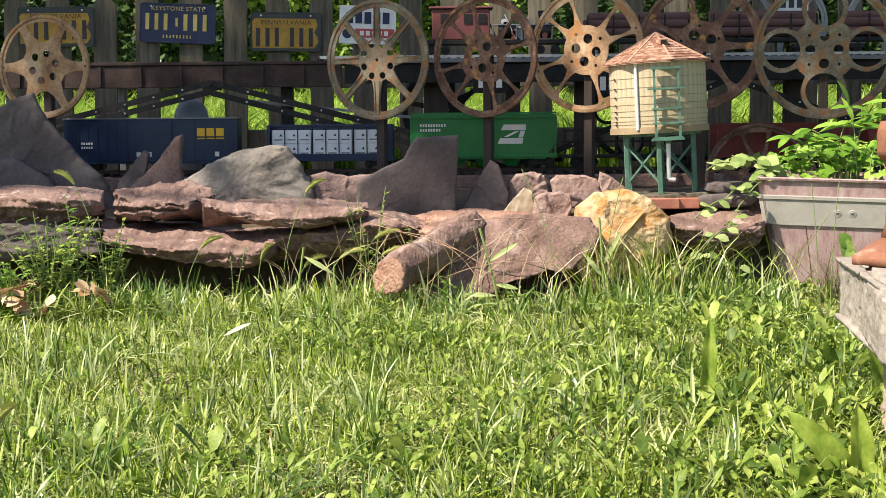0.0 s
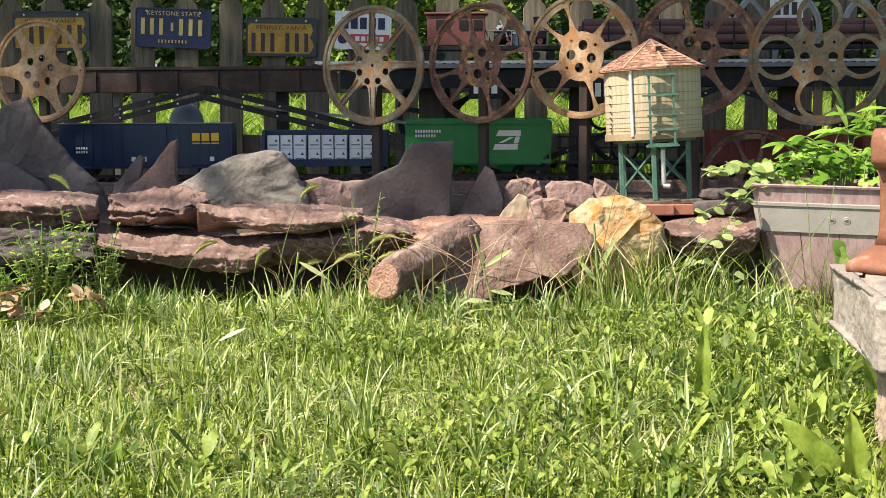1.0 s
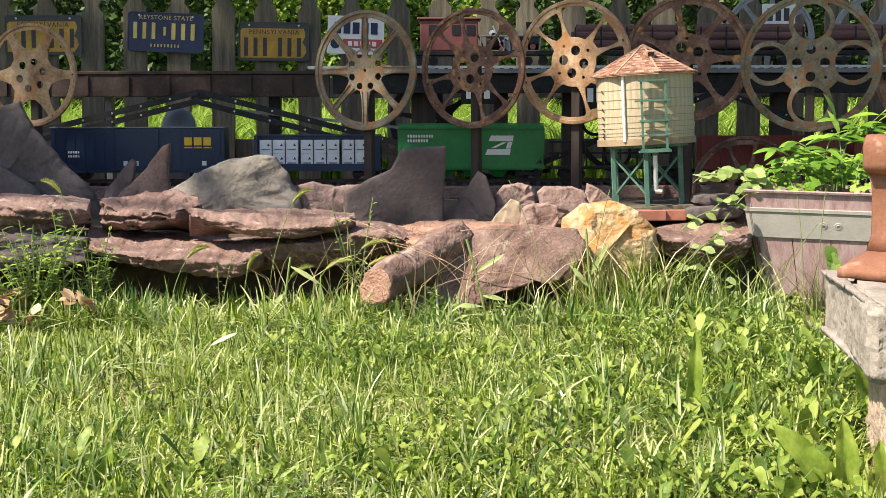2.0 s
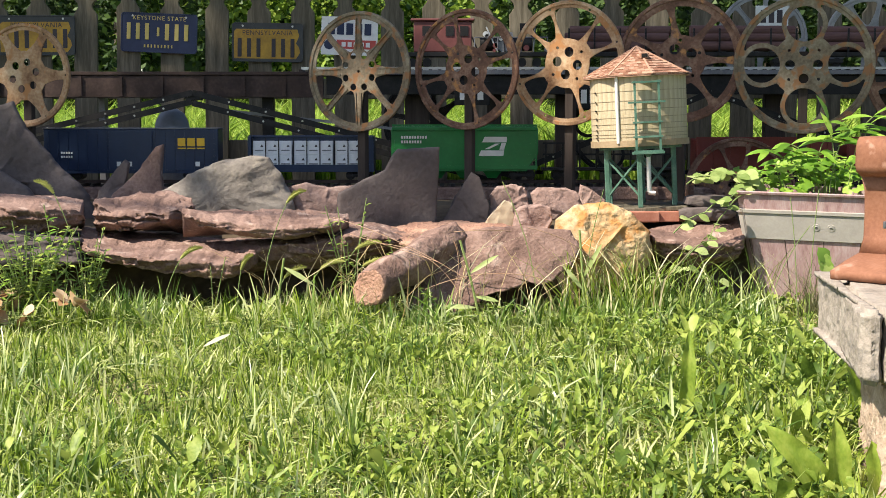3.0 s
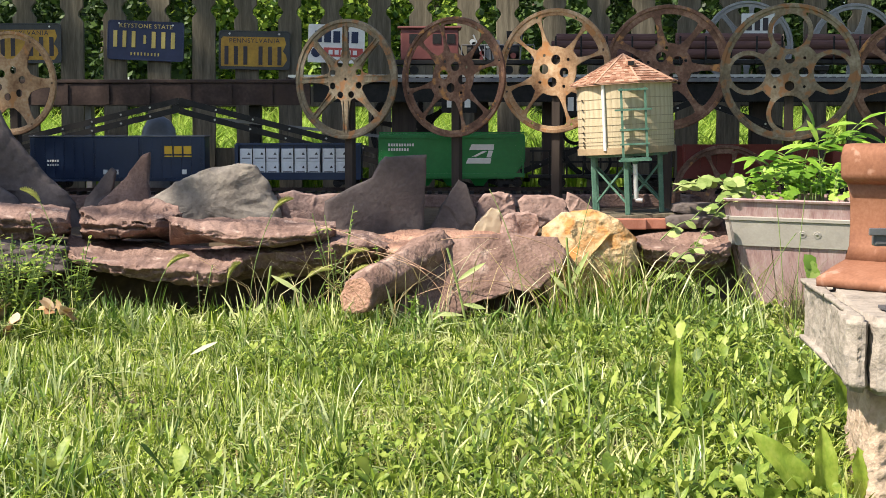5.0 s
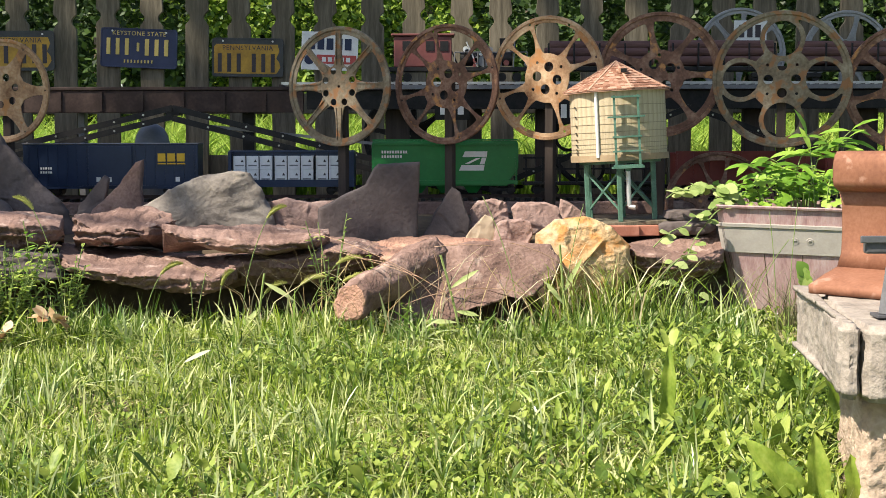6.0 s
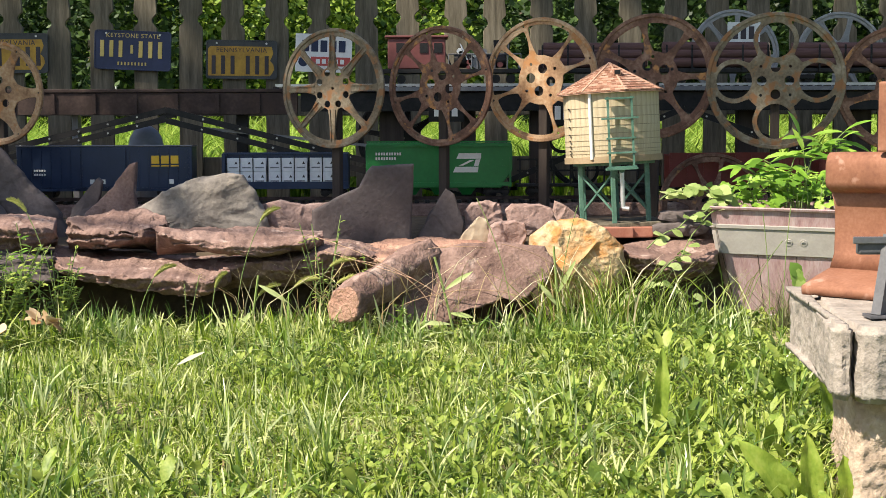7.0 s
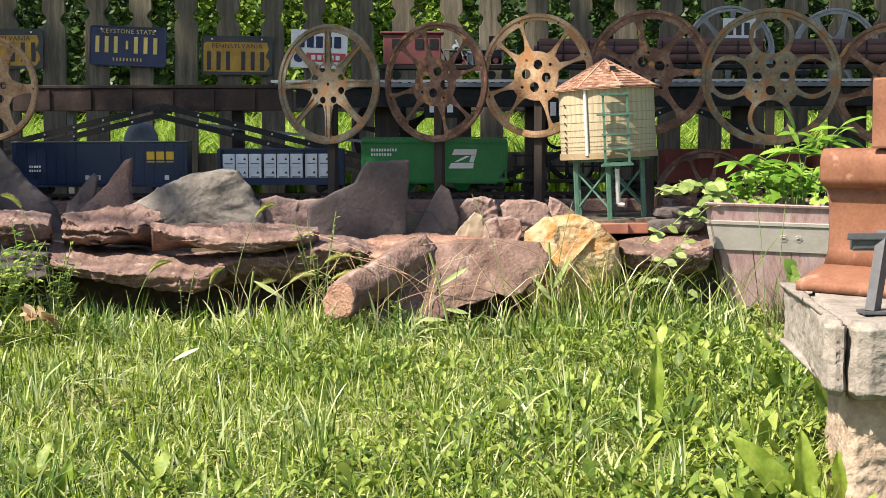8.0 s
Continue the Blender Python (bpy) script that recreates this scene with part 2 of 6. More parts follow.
def bar(bm, p, q, w, h):
    """A square bar from p to q, w wide and h high across its length."""
    p, q = Vector(p), Vector(q)
    d = q - p
    m = Matrix.Translation((p + q) / 2) @ d.to_track_quat("X", "Z").to_matrix().to_4x4() @ Matrix.Diagonal((d.length, w, h, 1))
    bmesh.ops.create_cube(bm, size=1, matrix=m)
    return bm


def lathe(bm, prof, seg=48):
    """Turns a profile of (radius, z) about z."""
    rings = []
    for r, z in prof:
        rings.append([bm.verts.new((r * math.cos(2 * math.pi * i / seg), r * math.sin(2 * math.pi * i / seg), z)) for i in range(seg)])
    for a, b in zip(rings, rings[1:]):
        for i in range(seg):
            bm.faces.new((a[i], a[(i + 1) % seg], b[(i + 1) % seg], b[i]))
    return bm


def B():
    return bmesh.new()


def flat_shape(name, loops, thick, bevel, mat):
    """A plate cut out along closed loops of (x, z), lying in the xz plane, as a mesh."""
    cu = bpy.data.curves.new(name, "CURVE")
    cu.dimensions, cu.fill_mode, cu.extrude, cu.bevel_depth, cu.bevel_resolution = "2D", "BOTH", thick / 2, bevel, 1
    for loop in loops:
        sp = cu.splines.new("POLY")
        sp.points.add(len(loop) - 1)
        for p, (x, z) in zip(sp.points, loop):
            p.co = (x, z, 0, 1)
        sp.use_cyclic_u = True
    ob = bpy.data.objects.new(name, cu)
    scene.collection.objects.link(ob)
    me = bpy.data.meshes.new_from_object(ob.evaluated_get(bpy.context.evaluated_depsgraph_get()))
    bpy.data.objects.remove(ob)
    bpy.data.curves.remove(cu)
    me.transform(Matrix.Rotation(math.pi / 2, 4, "X"))
    bm = bmesh.new()
    bm.from_mesh(me)
    bmesh.ops.remove_doubles(bm, verts=bm.verts, dist=0.00005)
    bm.to_mesh(me)
    bm.free()
    me.materials.clear()
    me.materials.append(mat)
    return me


def circle(r, n=64, cx=0.0, cz=0.0):
    return [(cx + r * math.cos(2 * math.pi * i / n), cz + r * math.sin(2 * math.pi * i / n)) for i in range(n)]


# ---------- ground ----------
def ground_z(x, y):
    z = 0.012 * noise.noise((x * 1.3, y * 1.3, 0.3))
    step = min(1.0, max(0.0, (y - 3.62) / 0.16))
    z += 0.21 * step * step * (3 - 2 * step)
    z += 0.05 * min(1.0, max(0.0, (y - 3.85) / 0.3))
    if y > 5.5:
        z += 0.055 * min(y - 5.5, 40.0)
    return z


def ground():
    xs = [-300, -120, -50, -25, -14, -9, -6] + [-4.5 + 0.1 * i for i in range(91)] + [6, 9, 14, 25, 50, 120, 300]
    ys = [-200, -60, -20, -8, -3, -1] + [0.0 + 0.2 * i for i in range(16)] + [3.2 + 0.04 * i for i in range(30)] + [4.4 + 0.2 * i for i in range(12)] + [7, 8, 10, 13, 18, 26, 40, 70, 130, 300]
    bm = B()
    g = [[bm.verts.new((x, y, ground_z(x, y))) for x in xs] for y in ys]
    for a, b in zip(g, g[1:]):
        for i in range(len(xs) - 1):
            bm.faces.new((a[i], a[i + 1], b[i + 1], b[i]))
    me = mesh_of(bm, "ground", M_turf, True)
    me.materials.append(M_soil)
    for f in me.polygons:
        c = f.center
        if abs(c.x) < 4.4 and 3.5 < c.y < 5.55 or abs(c.x) < 0.36 * c.y + 0.12 and 1.3 < c.y < 3.6:
            f.material_index = 1
    ob = new("ground", me)
    return tagged(ob, "grassy garden ground with bare soil in the rail bed", "ground", kind="structure")


ground()


# ---------- rocks ----------
def rock(name, prof, y, depth, mat, label, seed, rough=0.012, strata=0.0, back=0.85, lean=0.0, yaw=0.0, bulge=0.15, m=210, edge=0.009):
    """A stone from the outline of its front (x, z), rounded at the edges, roughened and layered. lean: metres by which its top leans back."""
    pts = [Vector(p) for p in prof]
    per = sum((b - a).length for a, b in zip(pts, pts[1:] + pts[:1]))
    ring = []
    for a, b in zip(pts, pts[1:] + pts[:1]):
        k = max(1, round(m * (b - a).length / per))
        ring += [a.lerp(b, i / k) for i in range(k)]
    n = len(ring)
    cx, cz = sum(p.x for p in ring) / n, sum(p.y for p in ring) / n
    zlo = min(p.y for p in ring)
    hi = max(p.y for p in ring) - zlo
    rows = [(s, -bulge * depth * (1 - s * s) * 0.3) for s in (0.05, 0.12, 0.2, 0.28, 0.36, 0.44, 0.52, 0.6, 0.67, 0.74, 0.8, 0.86, 0.91, 0.955)]
    rows += [(1.0 - edge * 0.8, edge * 0.5), (1.0 - edge * 0.2, edge * 1.3), (1.0, edge * 2.4)]
    rows += [(1.0 + (back - 1.0) * i / 14, edge * 2.4 + (depth - edge * 4) * i / 14) for i in range(1, 15)]
    rows += [(back * s, depth) for s in (0.9, 0.6, 0.3)]
    bm = B()
    off = Vector((seed * 7.31, seed * 3.77, seed * 1.93))
    grid = []
    for s, dy in rows:
        line = []
        for p in ring:
            v = Vector((cx + (p.x - cx) * s, dy, cz + (p.y - cz) * s))
            q = v + off
            up = (v.z - zlo) / max(hi, 0.01)
            if strata:
                up = max(0.0, up - 0.52 - 0.22 * noise.noise(q * 9)) / 0.48
            v.y += lean * up
            big = noise.fractal(q * 8, 1.0, 2.0, 3)
            fine = noise.fractal(q * 40, 0.8, 2.0, 2)
            far, near = noise.voronoi(Vector((q.x * 15, q.y * 15, q.z * (34 if strata else 15))))
            chip = far[1] - far[0]
            facet = noise.cell(near[0] * 7.3) - 0.5
            layer = math.floor(v.z * 75 + 1.6 * noise.noise(q * 5) + 0.5 * noise.noise(q * 20))
            ledge = noise.cell((layer * 3.7, seed * 1.3, round(q.x * 4))) if strata else 0.0
            side = Vector((p.x - cx, 0, p.y - cz))
            side = side.normalized() if side.length else Vector((0, -1, 0))
            front = max(0.0, 1 - dy / (depth * 0.35)) - (1.0 if dy > depth * 0.85 else 0.0)
            push = side * max(0.0, min(1.0, s) * 5 - 4) * (0.6 if strata else 1.0) + Vector((0, -front, 0))
            v += push * (rough * 0.8 * big + rough * 0.25 * fine + rough * 0.55 * facet * min(1.0, chip * 6) - (rough * 0.35 * max(0.0, 0.25 - chip) * 4 if s > 0.9 else 0.0) + strata * 1.0 * (ledge - 0.5))
            line.append(bm.verts.new(v))
        grid.append(line)
    for a, b in zip(grid, grid[1:]):
        for i in range(n):
            bm.faces.new((a[i], a[(i + 1) % n], b[(i + 1) % n], b[i]))
    for line, flip in ((grid[0], False), (grid[-1], True)):
        c = bm.verts.new(sum((v.co for v in line), Vector()) / n)
        for i in range(n):
            f = (line[i], c, line[(i + 1) % n]) if not flip else (line[(i + 1) % n], c, line[i])
            bm.faces.new(f)
    base = Vector((cx, 0, zlo))
    bmesh.ops.translate(bm, verts=bm.verts, vec=-base)
    bmesh.ops.recalc_face_normals(bm, faces=bm.faces)
    ob = new(name, mesh_of(bm, name, mat, True))
    ob.matrix_basis = pose(cx, y, zlo, 0, 0, yaw)
    return tagged(ob, label, "rock", "stones edging the rail bed")


def slab(front, back, mat, label, seed, undercut=0.03, thick=0.04, rough=0.008, strata=0.006):
    """A flat-lying stone. front: (x, y, top, bottom) along its near edge; back: (x, y, z) along the far edge of its top."""
    def along(rows, u):
        k = u * (len(rows) - 1)
        i = min(int(k), len(rows) - 2)
        return [a + (b - a) * (k - i) for a, b in zip(rows[i], rows[i + 1])]

    n, tops, fronts = 150, 20, 14
    off = Vector((seed * 5.17, seed * 2.91, seed * 4.33))
    bm = B()
    grid = []
    for i in range(n + 1):
        u = i / n
        fx, fy, ft, fb = along(front, u)
        bx, by, bz = along(back, u)
        end = min(1.0, min(u, 1 - u) * 14)
        wob = noise.fractal((fx * 9 + seed, seed, 0), 1.0, 2.0, 4)
        fy += 0.016 * wob + 0.02 * (1 - end)
        ft += 0.006 * noise.fractal((fx * 22, seed, 3), 1.0, 2.0, 3)
        fb += 0.009 * noise.fractal((fx * 16, seed, 7), 1.0, 2.0, 3)
        line = [(Vector((bx, by, bz - thick)), Vector((0, 1, 0)), 0.3), (Vector((bx, by + 0.004, bz - 0.01)), Vector((0, 1, 0)), 0.5)]
        for k in range(tops):
            v = k / tops
            p = Vector((bx, by, bz)).lerp(Vector((fx, fy, ft)), v)
            q = p * 6 + off
            bed = math.floor(2.6 * noise.fractal(q, 1.0, 2.0, 2) + 0.5) * 0.0045 * math.sin(math.pi * min(1.0, v * 1.15))
            line.append((p + Vector((0, 0, bed + 0.004 * math.sin(math.pi * v))), Vector((0, 0, 1)), 0.7))
        for k in range(fronts + 1):
            v = k / fronts
            p = Vector((fx, fy - 0.004 * math.sin(math.pi * v) + undercut * v ** 1.6, ft - 0.003 + (fb - ft) * v))
            layer = math.floor(p.z * 130 + 1.8 * noise.noise((fx * 6, seed, 1)) + 0.6 * noise.noise(p * 30))
            ledge = noise.cell((layer * 3.7, seed * 1.3, round(fx * 11 + 0.8 * noise.noise(p * 25)))) - 0.5
            line.append((p + Vector((0, -1.6 * strata * ledge, 0)), Vector((0, -1, 0)), 1.2))
        for v in (0.35, 0.7):
            line.append((Vector((fx, fy + undercut, fb)).lerp(Vector((bx, by, bz - thick)), v), Vector((0, 0, -1)), 0.5))
        row = []
        for p, out, amount in line:
            q = p + off
            far, near = noise.voronoi(q * 22)
            facet = (noise.cell(near[0] * 9.1) - 0.5) * min(1.0, (far[1] - far[0]) * 5)
            row.append(bm.verts.new(p + out * rough * amount * (0.7 * noise.fractal(q * 10, 1.0, 2.0, 3) + 0.3 * noise.fractal(q * 48, 0.8, 2.0, 2) + 0.45 * facet)))
        grid.append(row)
    m = len(grid[0])
    for a, b in zip(grid, grid[1:]):
        for k in range(m):
            bm.faces.new((a[k], a[(k + 1) % m], b[(k + 1) % m], b[k]))
    for row in (grid[0], grid[-1]):
        c = bm.verts.new(sum((v.co for v in row), Vector()) / m)
        for k in range(m):
            bm.faces.new((row[k], row[(k + 1) % m], c))
    base = Vector((sum(f[0] for f in front) / len(front), front[0][1], min(f[3] for f in front)))
    bmesh.ops.translate(bm, verts=bm.verts, vec=-base)
    bmesh.ops.recalc_face_normals(bm, faces=bm.faces)
    ob = new("rock", mesh_of(bm, "rock", mat, True))
    ob.matrix_basis = Matrix.Translation(base)
    return tagged(ob, label, "rock", "stones edging the rail bed")


def lump(x0, x1, z0, z1, seed, k=9):
    """An uneven rounded outline that fills a box."""
    r = random.Random(seed)
    out = []
    for i in range(k):
        a = 2 * math.pi * (i + r.uniform(-0.25, 0.25)) / k
        c, s = math.cos(a), math.sin(a)
        e = 0.62
        out.append(((x0 + x1) / 2 + (x1 - x0) / 2 * math.copysign(abs(c) ** e, c) * r.uniform(0.9, 1.04), (z0 + z1) / 2 + (z1 - z0) / 2 * math.copysign(abs(s) ** e, s) * r.uniform(0.9, 1.04)))
    return out


rock("rock", [(-1.60, 0.2), (-1.60, 0.42), (-1.45, 0.50), (-1.315, 0.565), (-1.27, 0.575), (-1.23, 0.50), (-1.14, 0.40), (-1.05, 0.30), (-1.0, 0.2)], 3.95, 0.09, M_darkstone, "tall pointed dark slate slab standing on edge", 1, 0.012, lean=0.04)
rock("rock", [(-1.5, 0.2), (-1.5, 0.39), (-1.30, 0.385), (-1.2, 0.32), (-1.13, 0.2)], 3.86, 0.08, M_darkstone, "low dusty mauve slate slab leaning on another", 2, 0.006, lean=0.04)
rock("rock", [(-1.0, 0.24), (-0.97, 0.305), (-0.90, 0.372), (-0.85, 0.438), (-0.828, 0.447), (-0.835, 0.36), (-0.815, 0.24)], 3.95, 0.08, M_redstone, "small pointed reddish stone shard standing up", 3, 0.006, lean=0.03)
rock("rock", [(-1.04, 0.24), (-1.03, 0.31), (-0.955, 0.40), (-0.94, 0.39), (-0.96, 0.24)], 4.0, 0.05, M_darkstone, "narrow dark slate shard leaning among stones", 4, 0.004, lean=0.03)
rock("rock", [(-0.95, 0.22), (-0.90, 0.282), (-0.80, 0.322), (-0.72, 0.366), (-0.63, 0.406), (-0.555, 0.416), (-0.50, 0.41), (-0.465, 0.365), (-0.44, 0.30), (-0.43, 0.22)], 3.86, 0.14, M_greystone, "broad grey boulder with a rounded top", 5, 0.010, bulge=0.4)
rock("rock", [(-0.45, 0.2), (-0.445, 0.325), (-0.40, 0.335), (-0.33, 0.325), (-0.24, 0.33), (-0.22, 0.2)], 3.9, 0.1, M_pinkstone, "low pinkish sandstone block behind the edging", 6, 0.008)
rock("rock", [(-0.31, 0.2), (-0.30, 0.31), (-0.23, 0.345), (-0.165, 0.375), (-0.14, 0.42), (-0.125, 0.435), (-0.005, 0.44), (-0.012, 0.33), (-0.02, 0.2)], 3.81, 0.075, M_darkstone, "dark slate slab with a stepped top standing on edge", 7, 0.0025, lean=0.02, yaw=14)
rock("rock", [(-0.03, 0.2), (-0.015, 0.225), (0.035, 0.31), (0.075, 0.37), (0.10, 0.355), (0.125, 0.27), (0.125, 0.2)], 3.86, 0.06, M_darkstone, "dark triangular slate shard standing upright", 8, 0.005, lean=0.03)
rock("rock", lump(0.12, 0.255, 0.2, 0.338, 9), 3.92, 0.12, M_pinkstone, "small weathered red stone behind the edging", 9, 0.010)
rock("rock", [(0.09, 0.2), (0.12, 0.25), (0.165, 0.295), (0.19, 0.285), (0.205, 0.2)], 3.76, 0.1, M_cream, "small cream wedge-shaped stone", 10, 0.008)
rock("rock", lump(0.185, 0.305, 0.19, 0.287, 11), 3.74, 0.1, M_pinkstone, "small rough reddish stone", 11, 0.010)
rock("rock", lump(0.24, 0.40, 0.22, 0.326, 12), 3.92, 0.13, M_pinkstone, "pinkish rounded stone beside the track", 12, 0.010)
rock("rock", [(0.385, 0.24), (0.40, 0.325), (0.43, 0.315), (0.475, 0.28), (0.48, 0.24)], 4.0, 0.08, M_pinkstone, "small pointed pink stone", 13, 0.006)
rock("rock", [(0.33, 0.06), (0.285, 0.20), (0.29, 0.25), (0.34, 0.29), (0.42, 0.298), (0.47, 0.28), (0.54, 0.215), (0.545, 0.13), (0.48, 0.06)], 3.56, 0.22, M_ochre, "large ochre yellow boulder with orange staining", 14, 0.010, bulge=0.6)
slab([(-0.948, 3.62, 0.292, 0.236), (-0.937, 3.60, 0.290, 0.232), (-0.868, 3.58, 0.264, 0.220), (-0.805, 3.58, 0.262, 0.229), (-0.739, 3.60, 0.268, 0.243), (-0.682, 3.66, 0.286, 0.262)], [(-0.955, 3.70, 0.294), (-0.90, 3.76, 0.308), (-0.85, 3.77, 0.318), (-0.76, 3.77, 0.315), (-0.71, 3.74, 0.304)], M_redstone, "rough lit red sandstone chunk on a slab", 15, undercut=0.012, thick=0.11, rough=0.013, strata=0.010)
slab([(-0.69, 3.52, 0.270, 0.258), (-0.619, 3.48, 0.254, 0.238), (-0.533, 3.47, 0.243, 0.216), (-0.446, 3.46, 0.237, 0.208), (-0.36, 3.47, 0.240, 0.212), (-0.29, 3.49, 0.247, 0.226), (-0.255, 3.54, 0.258, 0.236)], [(-0.70, 3.60, 0.272), (-0.60, 3.68, 0.273), (-0.46, 3.70, 0.273), (-0.33, 3.68, 0.268), (-0.26, 3.62, 0.260)], M_redstone, "flat red sandstone slab lying on another", 16, undercut=0.025, thick=0.07, rough=0.011)
slab([(-0.955, 3.50, 0.196, 0.17), (-0.875, 3.40, 0.182, 0.162), (-0.81, 3.38, 0.172, 0.142), (-0.69, 3.37, 0.166, 0.130), (-0.60, 3.37, 0.158, 0.115), (-0.535, 3.38, 0.152, 0.114), (-0.49, 3.44, 0.172, 0.140)], [(-1.00, 3.74, 0.222), (-0.90, 3.82, 0.208), (-0.71, 3.82, 0.198), (-0.585, 3.80, 0.19), (-0.50, 3.72, 0.186)], M_redstone, "long flat red sandstone slab edging the bed", 17, undercut=0.025, thick=0.03, rough=0.010)
slab([(-0.55, 3.50, 0.172, 0.112), (-0.437, 3.50, 0.190, 0.115), (-0.335, 3.50, 0.193, 0.122), (-0.26, 3.49, 0.212, 0.130), (-0.20, 3.50, 0.216, 0.150), (-0.14, 3.53, 0.206, 0.168), (-0.10, 3.58, 0.192, 0.178)], [(-0.56, 3.70, 0.18), (-0.44, 3.78, 0.20), (-0.30, 3.78, 0.232), (-0.20, 3.78, 0.232), (-0.11, 3.72, 0.208)], M_redstone, "thick red sandstone slab with a shadowed edge", 18, undercut=0.10, thick=0.05)
slab([(-1.50, 3.52, 0.29, 0.22), (-1.25, 3.49, 0.286, 0.215), (-1.11, 3.48, 0.284, 0.21), (-1.02, 3.50, 0.280, 0.215), (-0.965, 3.54, 0.270, 0.24)], [(-1.50, 3.72, 0.305), (-1.25, 3.74, 0.312), (-1.08, 3.74, 0.308), (-0.99, 3.70, 0.295)], M_redstone, "split reddish slab with a shadowed edge", 19, undercut=0.05, thick=0.08, strata=0.012)
# a grey stone in the dark slate colour: its shade is painted in
rock("rock", [(-1.5, 0.12), (-1.5, 0.215), (-1.1, 0.225), (-0.95, 0.205), (-0.94, 0.14), (-1.2, 0.12)], 3.5, 0.25, M_darkstone, "grey flat slab under a reddish one, toned dark for shade", 20, 0.010, 0.003)
slab([(-0.15, 3.58, 0.20, 0.15), (-0.07, 3.52, 0.184, 0.12), (0.03, 3.50, 0.185, 0.12), (0.13, 3.52, 0.190, 0.13), (0.22, 3.58, 0.19, 0.14)], [(-0.19, 3.74, 0.215), (-0.08, 3.78, 0.232), (0.06, 3.78, 0.236), (0.17, 3.77, 0.226), (0.24, 3.72, 0.21)], M_orangestone, "orange-red sandstone slab behind the leaning stones", 21, undercut=0.03, thick=0.06)
rock("rock", [(-0.10, 0.0), (-0.085, 0.075), (-0.045, 0.135), (-0.006, 0.172), (0.035, 0.220), (0.10, 0.233), (0.165, 0.238), (0.325, 0.229), (0.348, 0.19), (0.325, 0.142), (0.285, 0.108), (0.245, 0.093), (0.215, 0.105), (0.184, 0.090), (0.104, 0.062), (0.033, 0.02)], 3.36, 0.09, M_redstone, "broad mauve sandstone slab leaning against the edging", 22, 0.0065, lean=0.13, bulge=0.2)
slab([(0.545, 3.58, 0.208, 0.168), (0.60, 3.55, 0.190, 0.132), (0.674, 3.54, 0.178, 0.12), (0.74, 3.55, 0.182, 0.13), (0.80, 3.58, 0.192, 0.15)], [(0.56, 3.74, 0.215), (0.64, 3.80, 0.226), (0.73, 3.81, 0.240), (0.815, 3.80, 0.248)], M_redstone, "reddish slab beside the planter", 23, undercut=0.08, thick=0.05, strata=0.009)
rock("rock", lump(0.64, 0.80, 0.235, 0.275, 24), 3.72, 0.14, M_darkstone, "flat dark stone in a small stack", 24, 0.006)
rock("rock", lump(0.66, 0.81, 0.272, 0.308, 25), 3.74, 0.13, M_darkstone, "thin dark stone on top of another", 25, 0.006)
# a long squared stone whose broken end looks out over the lawn
def long_stone(p0, p1, loop, label, seed):
    p0, p1 = Vector(p0), Vector(p1)
    pts = [Vector((x, -0.55 * x, z)) for x, z in loop]
    for cut in (0.12, 0.3, 0.3):
        pts = [q for a, b in zip(pts, pts[1:] + pts[:1]) for q in (a.lerp(b, cut), a.lerp(b, 1 - cut))]
    bm = B()
    rings = []
    for k, u, s in [(0, 0.0, 0.4), (1, 0.0, 0.8), (2, 0.0, 0.95), (3, 0.015, 1.0)] + [(4 + i, 0.03 + 0.97 * i / 40, 1.0 + 0.1 * math.sin(3 * i / 40)) for i in range(41)]:
        ring = []
        for p in pts:
            v = p0.lerp(p1, u) - p0 + p * s
            q = v * 12 + Vector((seed, 0, 0))
            ring.append(bm.verts.new(v + p.normalized() * (0.010 * noise.fractal(q, 1.0, 2.0, 3) + 0.004 * noise.noise(q * 4)) * min(1.0, s * s) + Vector((0, -0.004 * noise.noise(q * 3), 0))))
        rings.append(ring)
    n = len(pts)
    for k, (a, b) in enumerate(zip(rings, rings[1:])):
        for i in range(n):
            f = bm.faces.new((a[i], a[(i + 1) % n], b[(i + 1) % n], b[i]))
            f.material_index = 1 if k < 2 else 0
    bm.faces.new(rings[0]).material_index = 1
    bm.faces.new(rings[-1])
    bmesh.ops.recalc_face_normals(bm, faces=bm.faces)
    me = mesh_of(bm, "rock", M_redstone, True)
    me.materials.append(M_orangestone)
    ob = new("rock", me)
    ob.matrix_basis = Matrix.Translation(p0)
    tagged(ob, label, "rock", "stones edging the rail bed")


long_stone((-0.190, 3.27, 0.103), (0.01, 3.50, 0.205), [(-0.044, -0.008), (-0.024, 0.034), (0.020, 0.050), (0.046, 0.012), (0.026, -0.046), (-0.030, -0.036)], "long squared red stone with an orange broken end", 26)


# ---------- fence, plates ----------
def picket_loop(w, h):
    """A flat picket whose edges have a round bite under a tapering head."""
    half = [(w / 2, 0), (w / 2, h - 0.205)]
    half += [(w / 2 - 0.019 * math.sin(math.pi * i / 8) ** 0.8, h - 0.200 + 0.052 * i / 8) for i in range(1, 8)]
    half += [(w / 2, h - 0.146), (w * 0.49, h - 0.12), (w * 0.43, h - 0.07), (w * 0.3, h - 0.03), (w * 0.12, h - 0.005), (0, h)]
    return half + [(-x, z) for x, z in reversed(half[:-1])]


